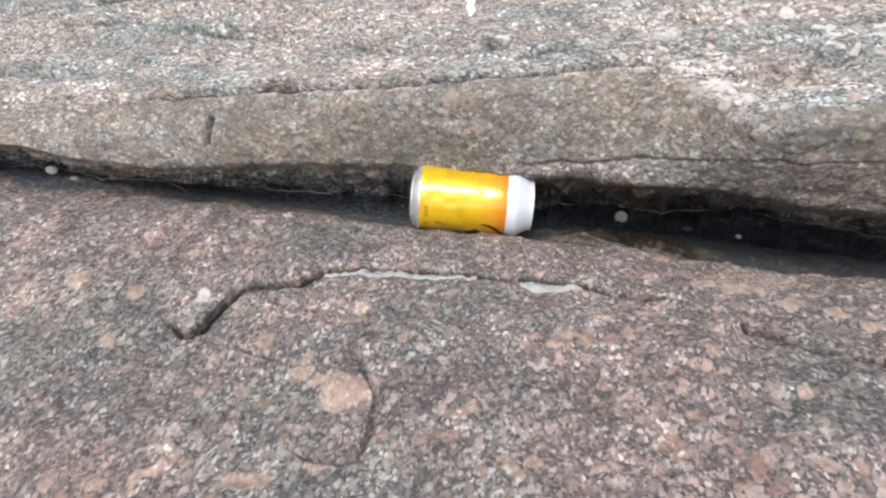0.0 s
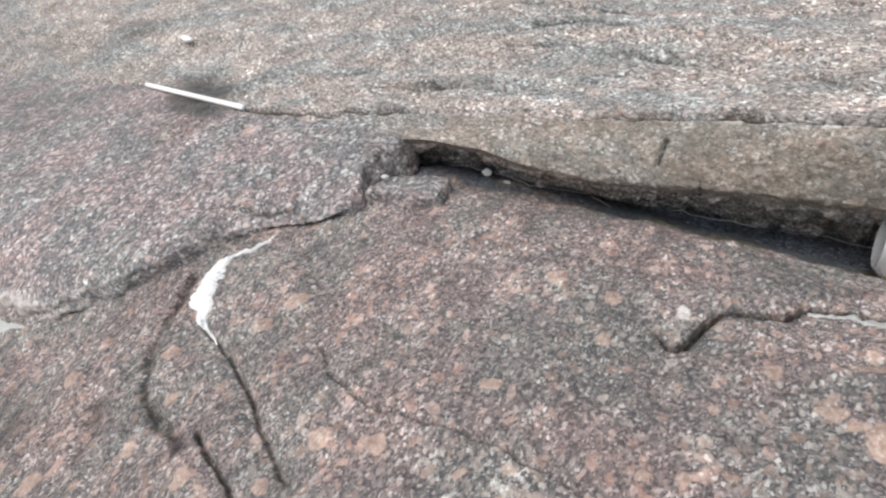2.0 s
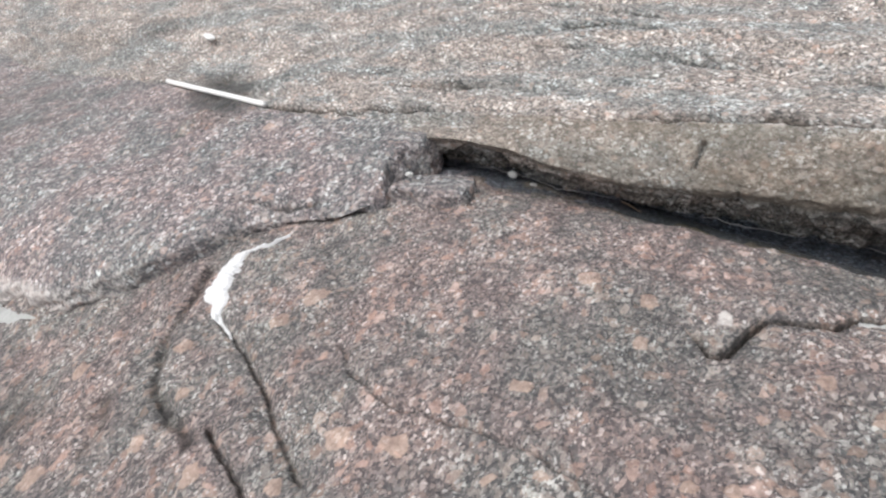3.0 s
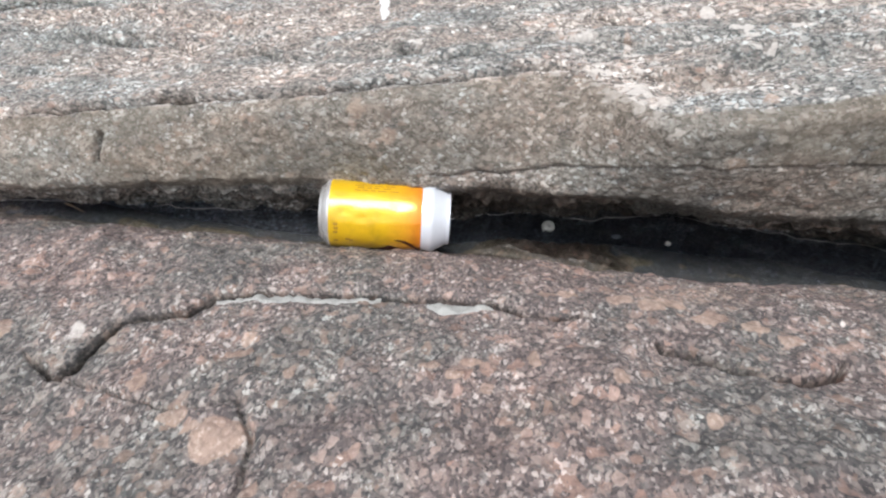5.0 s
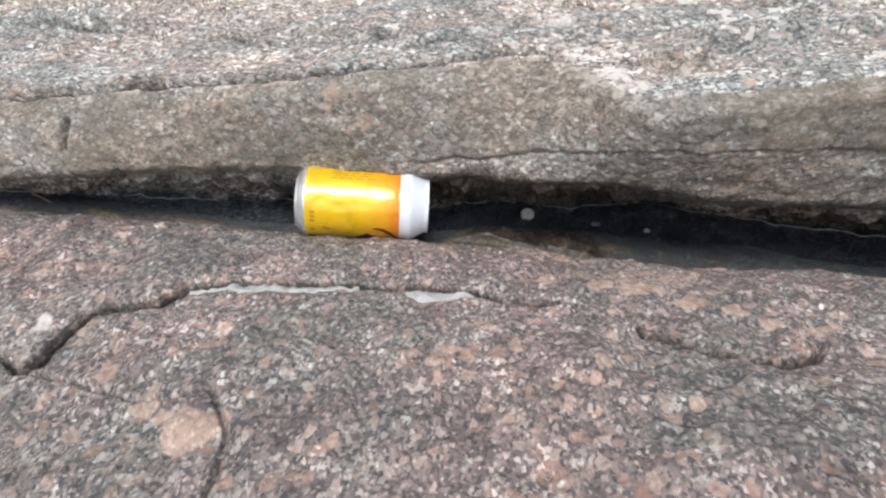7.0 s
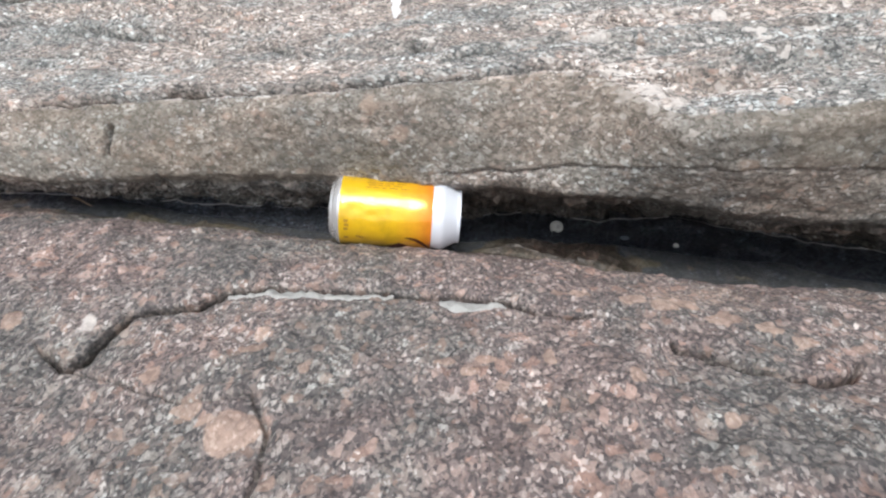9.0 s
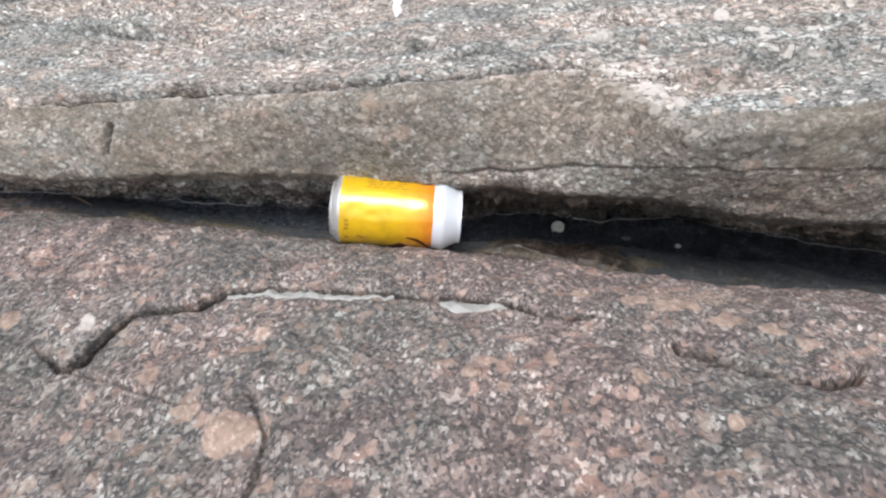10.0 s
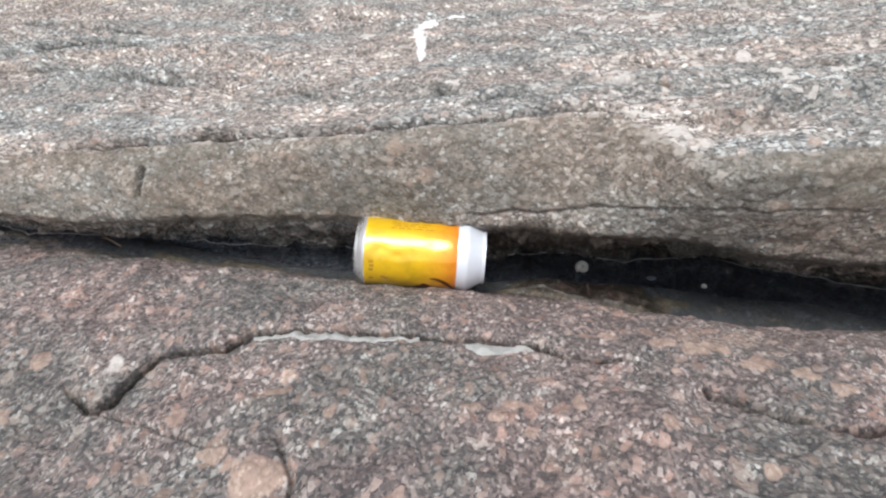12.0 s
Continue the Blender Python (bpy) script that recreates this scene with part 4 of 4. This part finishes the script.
# ---- things ----
def mesh_object(name, bm, material, parent=None, label=""):
    me = bpy.data.meshes.new(name)
    bm.normal_update()
    bm.to_mesh(me)
    bm.free()
    me.shade_smooth()
    me.materials.append(material)
    ob = new(name, me)
    if parent:
        ob.parent = parent
    if label:
        ob["label"] = label
    return ob


def build_water():
    xs = np.linspace(-0.60, 1.3, 191)
    y0, y1 = keyed(xs, WATER_FRONT) - 0.03, keyed(xs, WATER_REAR) + 0.02
    bm = bmesh.new()
    lines = [[bm.verts.new((x, a + (b - a) * t, 0)) for t in (0, 0.25, 0.5, 0.75, 1)] for x, a, b in zip(xs, y0, y1)]
    for p, q in zip(lines, lines[1:]):
        for i in range(4):
            bm.faces.new((p[i], q[i], q[i + 1], p[i + 1]))
    ob = mesh_object("water", bm, WATER)
    ob.visible_shadow = False
    return tagged(ob, "dark still water filling the narrow cleft between rocks", "water", kind="structure")


build_water()


def tube(bm, pts, radius, sides=8, flat=1.0):
    rings = []
    for i, p in enumerate(pts):
        a, b = pts[max(i - 1, 0)], pts[min(i + 1, len(pts) - 1)]
        d = (Vector(b) - Vector(a)).normalized()
        s = d.cross(Vector((0, 0, 1))).normalized()
        u = s.cross(d)
        r = radius(i / (len(pts) - 1)) if callable(radius) else radius
        rings.append([bm.verts.new(Vector(p) + (s * math.cos(w) + u * math.sin(w) * flat) * r) for w in np.linspace(0, 2 * math.pi, sides, endpoint=False)])
    for p, q in zip(rings, rings[1:]):
        for i in range(sides):
            bm.faces.new((p[i], p[(i + 1) % sides], q[(i + 1) % sides], q[i]))
    bm.faces.new(rings[0][::-1])
    bm.faces.new(rings[-1])


def build_scum(x0, x1, lift=0.0):
    bm = bmesh.new()
    n = max(int((x1 - x0) / 0.0025), 6)
    xs = np.linspace(x0, x1, n)
    y = keyed(xs, WATER_REAR) - 0.009 + 0.0042 * fbm(xs, 0 * xs, 0 * xs, 32, 5, 95, 0.6)
    tube(bm, [(a, b, 0.0006) for a, b in zip(xs, y)], lambda t: 0.00055 * min(1, 6 * t + 0.2, 6 * (1 - t) + 0.2), 6, 0.5)
    ob = mesh_object("foam_line", bm, SCUM)
    return tagged(ob, "thin pale foam line on the water against the rock", "foam line", "foam lines along the waterline")


for a, b in ((-0.56, -0.342), (-0.262, -0.150), (-0.142, 0.335), (0.330, 0.62)):
    build_scum(a, b)


# ---- the drink can ----
def lathe(bm, profile, sides=72, dents=None):
    rings = []
    for x, r in profile:
        ring = []
        for i in range(sides):
            w = 2 * math.pi * i / sides
            rr = r * (1 + (dents(x, w) if dents else 0))
            ring.append(bm.verts.new((x, -rr * math.cos(w), rr * math.sin(w))))
        rings.append(ring)
    for p, q in zip(rings, rings[1:]):
        for i in range(sides):
            bm.faces.new((p[i], q[i], q[(i + 1) % sides], p[(i + 1) % sides]))
    return rings


def can_dents(x, w):
    """Slight flats and waves pressed into the thin metal."""
    bump = 0.010 * math.exp(-((x - 0.024) / 0.010) ** 2 - ((w - 1.25) / 0.5) ** 2)
    bump += 0.008 * math.exp(-((x + 0.030) / 0.012) ** 2 - ((w - 0.25) / 0.25) ** 2)
    bump += 0.034 * math.exp(-((x + 0.036) / 0.006) ** 2 - ((w - 0.52) / 0.14) ** 2) + 0.030 * math.exp(-((x + 0.022) / 0.006) ** 2 - ((w - 0.38) / 0.10) ** 2)
    bump += 0.026 * math.exp(-((x + 0.008) / 0.007) ** 2 - ((w - 0.44) / 0.09) ** 2) + 0.016 * math.exp(-((x - 0.014) / 0.006) ** 2 - ((w - 0.75) / 0.08) ** 2)
    bump += 0.006 * math.exp(-((x + 0.005) / 0.014) ** 2 - ((w - 0.55) / 0.3) ** 2)
    bump += 0.011 * math.exp(-((x + 0.022) / 0.022) ** 2 - ((w - 0.30) / 0.22) ** 2) * math.sin(480 * x + 7 * w) * math.cos(210 * x - 11 * w)
    return -bump + 0.0012 * math.sin(5 * w + 160 * x)


def wrap(bm, outline, radius=0.03345, fine=10):
    """A printed shape on the can: outline rows of (x, lower angle, upper angle) in degrees, 0 facing the front, 90 up."""
    rows = []
    for x, lo, hi in outline:
        ring = []
        for k in range(fine + 1):
            w = radians(lo + (hi - lo) * k / fine)
            r = radius * (1 + can_dents(x, w))
            ring.append(bm.verts.new((x, -r * math.cos(w), r * math.sin(w))))
        rows.append(ring)
    for p, q in zip(rows, rows[1:]):
        for k in range(fine):
            bm.faces.new((p[k], q[k], q[k + 1], p[k + 1]))


def build_can():
    can = new("drink_can")
    tagged(can, "yellow and orange drink can with white shoulder, wedged in the cleft", "drink can")
    bm = bmesh.new()
    rings = lathe(bm, [(-0.0530, 0.0020), (-0.0535, 0.0100), (-0.0560, 0.0180), (-0.0600, 0.0228), (-0.0610, 0.0240), (-0.0608, 0.0252), (-0.0598, 0.0262), (-0.0585, 0.0264), (-0.0572, 0.0282), (-0.0560, 0.0296),
                       (-0.0552, 0.0300), (-0.0536, 0.0318), (-0.0522, 0.0328), (-0.0508, 0.0330)])
    bm.faces.new(rings[0])
    mesh_object("base", bm, TIN, can, "bare silvery base with stepped rings")
    body = [(-0.0508, 0.0330), (-0.0500, 0.0331)] + [(x, 0.0331) for x in np.linspace(-0.049, 0.024, 30)] + [(0.028, 0.0329), (0.0315, 0.0325), (0.0345, 0.0320)]
    bm = bmesh.new()
    lathe(bm, body, 96, can_dents)
    mesh_object("body", bm, CAN_PAINT, can, "glossy yellow body fading to orange")
    bm = bmesh.new()
    lathe(bm, [(0.0345, 0.0320), (0.0365, 0.0321), (0.0400, 0.0329), (0.0425, 0.0333), (0.0445, 0.0332), (0.0462, 0.0322), (0.0500, 0.0298), (0.0550, 0.0268), (0.0578, 0.0252), (0.0590, 0.0252), (0.0600, 0.0255), (0.0610, 0.0252), (0.0608, 0.0246)], 96)
    mesh_object("shoulder", bm, WHITE_COAT, can, "white tapered shoulder")
    bm = bmesh.new()
    rings = lathe(bm, [(0.0608, 0.0246), (0.0580, 0.0240), (0.0565, 0.0231), (0.0568, 0.0218), (0.0572, 0.0030)])
    bm.faces.new(rings[-1][::-1])
    lid = mesh_object("lid", bm, TIN, can, "silvery recessed lid")
    bm = bmesh.new()
    bmesh.ops.create_uvsphere(bm, u_segments=20, v_segments=8, radius=1.0, matrix=Matrix.LocRotScale((0.0580, 0.0, 0.006), None, (0.0010, 0.0065, 0.0100)))
    mesh_object("pull_tab", bm, TIN, lid)
    # brown wing-shaped print near the shoulder, low on the side
    bm = bmesh.new()
    wrap(bm, [(-0.006, -50, -42), (0.000, -52, -36), (0.005, -50, -28), (0.008, -50, -31), (0.013, -54, -37), (0.020, -58, -45), (0.030, -64, -54)])
    mesh_object("printed_wing", bm, INK, can, "dark brown printed wing shape")
    bm = bmesh.new()
    wrap(bm, [(0.010, -15, -14), (0.015, -17, -13), (0.021, -22, -15), (0.027, -32, -22), (0.031, -42, -32), (0.034, -50, -42)])
    mesh_object("printed_wing", bm, INK, can, "dark brown printed wing shape")
    bm = bmesh.new()
    wrap(bm, [(0.007, 108, 112), (0.013, 98, 103), (0.019, 88, 93), (0.024, 83, 88), (0.029, 84, 89), (0.034, 89, 94)])
    mesh_object("printed_wing", bm, INK, can, "dark brown printed wing shape")
    bm = bmesh.new()
    wrap(bm, [(0.009, 111, 128), (0.013, 103, 128), (0.019, 93, 128), (0.024, 88, 128), (0.029, 89, 128), (0.034, 94, 128)])
    mesh_object("printed_panel", bm, RED_INK, can, "red-brown printed panel")
    # unreadable small print as bars
    rng = random.Random(4)
    for row, a in enumerate((68, 73.5, 79, 84.5, 90, 96)):
        x = -0.028 + 0.002 * (row % 2)
        while x < 0.006:
            ln = rng.uniform(0.004, 0.009)
            bm = bmesh.new()
            wrap(bm, [(x, a, a + 2.0), (x + ln, a, a + 2.0)], fine=2)
            mesh_object("print_bar", bm, GREY_INK, can)
            x += ln + rng.uniform(0.0015, 0.003)
    for x, a in ((-0.046, 8), (-0.0455, 1), (-0.046, -6), (-0.032, -22), (-0.035, -20), (-0.046, -24)):
        bm = bmesh.new()
        wrap(bm, [(x, a, a + 5), (x + 0.004, a, a + 5)], fine=2)
        mesh_object("print_bar", bm, GREY_INK, can)
    return can


CAN_AXIS = Vector((0.985, 0.02, 0.0)).normalized()
CAN_AT = (0.0036, 0.000, 0.0526)
can = build_can()
side = Vector((0, 0, 1)).cross(CAN_AXIS).normalized()
turn = Matrix((CAN_AXIS, side, CAN_AXIS.cross(side))).transposed().to_4x4()
can.matrix_world = Matrix.Translation(CAN_AT) @ turn


# ---- small things on the rock and the water ----
def stone(name, size, seed, at, turn_, material, cut=2.6, detail=26):
    """A worn angular stone: a rounded block with uneven faces."""
    bm = bmesh.new()
    bmesh.ops.create_cube(bm, size=2.0)
    bmesh.ops.subdivide_edges(bm, edges=bm.edges[:], cuts=detail, use_grid_fill=True)
    co = np.array([v.co for v in bm.verts])
    r = (np.abs(co) ** cut).sum(1) ** (1 / cut)
    co = co / r[:, None] * np.array(size) / 2
    n = co / (np.linalg.norm(co, axis=1, keepdims=True) + 1e-9)
    amp = min(size)
    d = 0.10 * amp * fbm(co[:, 0] + seed, co[:, 1], co[:, 2], 0.9 / amp, 3, seed) + 0.03 * amp * fbm(co[:, 0], co[:, 1], co[:, 2], 6 / amp, 3, seed + 5)
    co = co + n * d[:, None]
    for v, c in zip(bm.verts, co):
        v.co = c
    ob = mesh_object(name, bm, material)
    at_ = ob.data.attributes.new("wear_shade", "FLOAT_COLOR", "POINT")
    at_.data.foreach_set("color", [0.0, 0.0, 0.0, 0.0] * len(ob.data.vertices))
    ob.matrix_world = pose(*at, *turn_)
    return ob


def build_wedge():
    """A flat angular stone: a six-sided outline with a worn rim, its top leaning towards the water."""
    outline = [(-0.574, -0.052), (-0.548, -0.022), (-0.512, 0.002), (-0.486, -0.076), (-0.513, -0.095), (-0.572, -0.100)]
    cx, cy = -0.535, -0.052
    ang = [math.atan2(y - cy, x - cx) for x, y in outline]
    order = np.argsort(ang)
    w = np.linspace(-math.pi, math.pi, 200)
    px, py = (np.interp(w, np.array(ang)[order], np.array([p[k] for p in outline])[order], period=2 * math.pi) for k in (0, 1))
    f = np.concatenate([np.linspace(0.02, 0.90, 40), np.linspace(0.91, 1.0, 14), np.full(14, 1.0)])[:, None]
    down = np.concatenate([np.zeros(40), 0.006 * np.linspace(0, 1, 14) ** 2, 0.006 + 0.045 * np.linspace(0.05, 1, 14)])[:, None]
    X, Y = cx + f * (px - cx), cy + f * (py - cy)
    Z = 0.0335 - 0.20 * (Y - cy) + 0.05 * (X - cx) - down
    rough = 0.0030 * fbm(X, Y, Z, 45, 4, 7)
    X, Y, Z = X + rough * (f > 0.9), Y + rough * (f > 0.9), Z + 0.7 * rough
    wear_shade = np.zeros((*X.shape, 4))
    wear_shade[..., 0] = 0.30 * (f < 0.97)
    wear_shade[..., 1] = 0.35 * np.exp(-(((X + 0.495) / 0.02) ** 2) - ((Y + 0.075) / 0.02) ** 2)
    ob = grid_mesh("wedge_stone", X[:, ::-1], Y[:, ::-1], Z[:, ::-1], ROCK_LEFT, wear_shade[:, ::-1])
    return tagged(ob, "small flat grey granite stone wedged against the slab's end", "stone")


build_wedge()
pebble = stone("white_pebble", (0.012, 0.009, 0.009), 3, (-0.494, 0.069, 0.0045), (0, 10, 25), STICK, 2.2, 6)
tagged(pebble, "tiny white pebble at the water's edge", "pebble", "white pebbles by the water")
pebble = stone("white_pebble", (0.009, 0.007, 0.006), 5, (-0.567, -0.065, 0.040), (0, 10, 65), SHELL, 2.2, 6)
tagged(pebble, "tiny white pebble caught beside the wedge stone", "pebble", "white pebbles by the water")


def build_snail(at, r, label):
    """A small coiled shell seen from its flat side."""
    bm = bmesh.new()
    pts, n = [], 60
    for i in range(n):
        t = i / (n - 1)
        w = -2.2 - t * 2.35 * 2 * math.pi
        rad = r * 0.62 * (1 - t) ** 0.8 + 0.0002
        pts.append((rad * math.cos(w), rad * math.sin(w), r * 0.20 * t))
    tube(bm, pts, lambda t: r * 0.30 * (1 - t) ** 0.75 + 0.0003, 10)
    ob = mesh_object("snail_shell", bm, SHELL)
    ob.matrix_world = pose(*at, 38, 8, 0)
    return tagged(ob, label, "shell", "shells in the water")


build_snail((0.176, 0.082, 0.004), 0.0088, "pale round coiled shell at the surface of the water")
build_snail((0.306, 0.068, 0.000), 0.0036, "tiny pale shell at the surface of the water")


def strip(name, line, width, material, lift, label, category, group="", seed=1, n=90, rough=0.28, ground=None):
    """A crust that follows a line over the front rock, ragged at both edges."""
    seglen = [math.dist(p, q) for p, q in zip(line, line[1:])]
    total = sum(seglen)
    s = np.linspace(0, total, n)
    cum = np.concatenate([[0], np.cumsum(seglen)])
    cx, cy = np.interp(s, cum, [p[0] for p in line]), np.interp(s, cum, [p[1] for p in line])
    tx, ty = np.gradient(cx), np.gradient(cy)
    ln = np.hypot(tx, ty)
    tx, ty = tx / ln, ty / ln
    t = s / total
    half = 0.5 * np.array([width(a) for a in t])
    up = half * np.maximum(1 + rough * fbm(s, 0 * s, 0 * s, 45, 5, seed, 0.65), 0.1)
    dn = half * np.maximum(1 + rough * fbm(s, 0 * s + 3, 0 * s, 45, 5, seed + 7, 0.65), 0.1)
    k = np.linspace(-1, 1, 9)
    off = np.where(k[None] < 0, k[None] * dn[:, None], k[None] * up[:, None])
    X, Y = cx[:, None] - ty[:, None] * off, cy[:, None] + tx[:, None] * off
    base = (ground or front_height)(X, Y)
    dome = lift * (1 - k[None] ** 4) * (1 + 0.5 * fbm(X, Y, 0 * X, 150, 3, seed + 3)) - 0.0012 * k[None] ** 4
    ob = grid_mesh(name, X, Y, base + dome, material, np.zeros((*X.shape, 3)))
    return tagged(ob, label, category, group)


strip("pale_silt", [(-0.112, -0.149), (-0.082, -0.146), (-0.035, -0.147), (0.015, -0.153)], lambda t: 0.0125 * min(1, 5 * t + 0.2, 5 * (1 - t) + 0.2), SILT, 0.0022,
      "thin pale grey silt settled in the curved crack", "silt", "silt in the crack", 11, 150, 0.55)
strip("pale_silt", [(0.050, -0.159), (0.070, -0.163), (0.100, -0.165)], lambda t: 0.013 * min(1, 4 * t + 0.2, 4 * (1 - t) + 0.2), SILT, 0.0022,
      "short wider patch of pale grey silt in the curved crack", "silt", "silt in the crack", 12, 90, 0.5)
strip("salt_crust", [(-0.655, -0.178), (-0.668, -0.198), (-0.684, -0.208), (-0.693, -0.220), (-0.688, -0.240), (-0.681, -0.262), (-0.671, -0.280), (-0.656, -0.296), (-0.636, -0.306), (-0.618, -0.315), (-0.607, -0.322)],
      lambda t: 0.027 * max(0.10, min(1, 6 * (t - 0.20), 5.0 * (0.83 - t))), SALT, 0.0035, "bright white salt crust along a bend of the crack", "salt crust", "", 14, 240, 0.45)
strip("salt_crust", [(-1.20, -0.338), (-1.10, -0.345), (-0.98, -0.342), (-0.93, -0.335)], lambda t: 0.024 * min(1, 4 * t + 0.2, 2.5 * (1 - t) + 0.1), SILT, 0.0016,
      "pale grey salty silt below the slab's broken edge", "salt crust", "", 15, 160, 0.6)


def build_stick():
    bm = bmesh.new()
    a, b = Vector((-1.232, 0.158, left_top(-1.232, 0.158) + 0.007)), Vector((-0.912, 0.072, left_top(-0.912, 0.072) + 0.003))
    tube(bm, [a.lerp(b, t) for t in np.linspace(0, 1, 12)], 0.0046, 14)
    return tagged(mesh_object("plastic_stick", bm, STICK), "straight white plastic stick lying in the rock crack", "stick")


build_stick()


chip = stone("shell_chip", (0.030, 0.016, 0.008), 9, (-1.238, 0.279, 0.050), (0, 6, -20), STICK, 3.0, 8)
tagged(chip, "white broken shell chip lying on the far rock", "shell")
pebble = stone("white_pebble", (0.010, 0.006, 0.005), 6, (-0.461, 0.059, 0.002), (0, 5, 10), SHELL, 2.2, 6)
tagged(pebble, "tiny pale pebble lying in the shallow water", "pebble", "white pebbles by the water")

pebble = stone("shell_fragment", (0.011, 0.008, 0.004), 8, (0.252, 0.080, -0.0035), (0, 4, 30), SHELL, 2.4, 6)
tagged(pebble, "faint pale shell fragment just under the water", "shell", "shells in the water")


def build_twig():
    bm = bmesh.new()
    tube(bm, [(-0.351 + 0.027 * t, 0.069 - 0.014 * t + 0.001 * math.sin(5 * t), 0.0012) for t in np.linspace(0, 1, 9)], lambda t: 0.0010 - 0.0004 * t, 7)
    return tagged(mesh_object("twig", bm, TWIG), "short thin brown twig floating on the water", "twig")


build_twig()


def surface_of(ob):
    """A function giving the height of a rock's upper side at x, y, from its own vertices."""
    co = np.empty(len(ob.data.vertices) * 3, np.float32)
    ob.data.vertices.foreach_get("co", co)
    co = co.reshape(-1, 3)

    def height(X, Y):
        box = (co[:, 0] > X.min() - 0.02) & (co[:, 0] < X.max() + 0.02) & (co[:, 1] > Y.min() - 0.02) & (co[:, 1] < Y.max() + 0.02)
        c = co[box]
        out = np.zeros(X.size)
        for i, (x, y) in enumerate(zip(X.ravel(), Y.ravel())):
            d = np.hypot(c[:, 0] - x, c[:, 1] - y)
            k = np.argpartition(d, 5)[:5]
            out[i] = c[k, 2].mean()
        return out.reshape(X.shape)

    return height


on_rear = surface_of(rear_rock)
DROPPINGS = "dried white bird dropping on the rear rock"
strip("bird_dropping", [(-0.018, 0.168), (-0.020, 0.205), (-0.026, 0.245), (-0.030, 0.285)], lambda t: 0.0125 * min(1, 6 * t + 0.4), SALT, 0.0006, DROPPINGS, "dropping", "bird droppings", 21, 60, 0.45, on_rear)
strip("bird_dropping", [(-0.030, 0.284), (-0.010, 0.292), (0.004, 0.305), (0.024, 0.318)], lambda t: 0.014 * min(1, 4 * (1 - t) + 0.2), SALT, 0.0005, DROPPINGS, "dropping", "bird droppings", 22, 60, 0.5, on_rear)
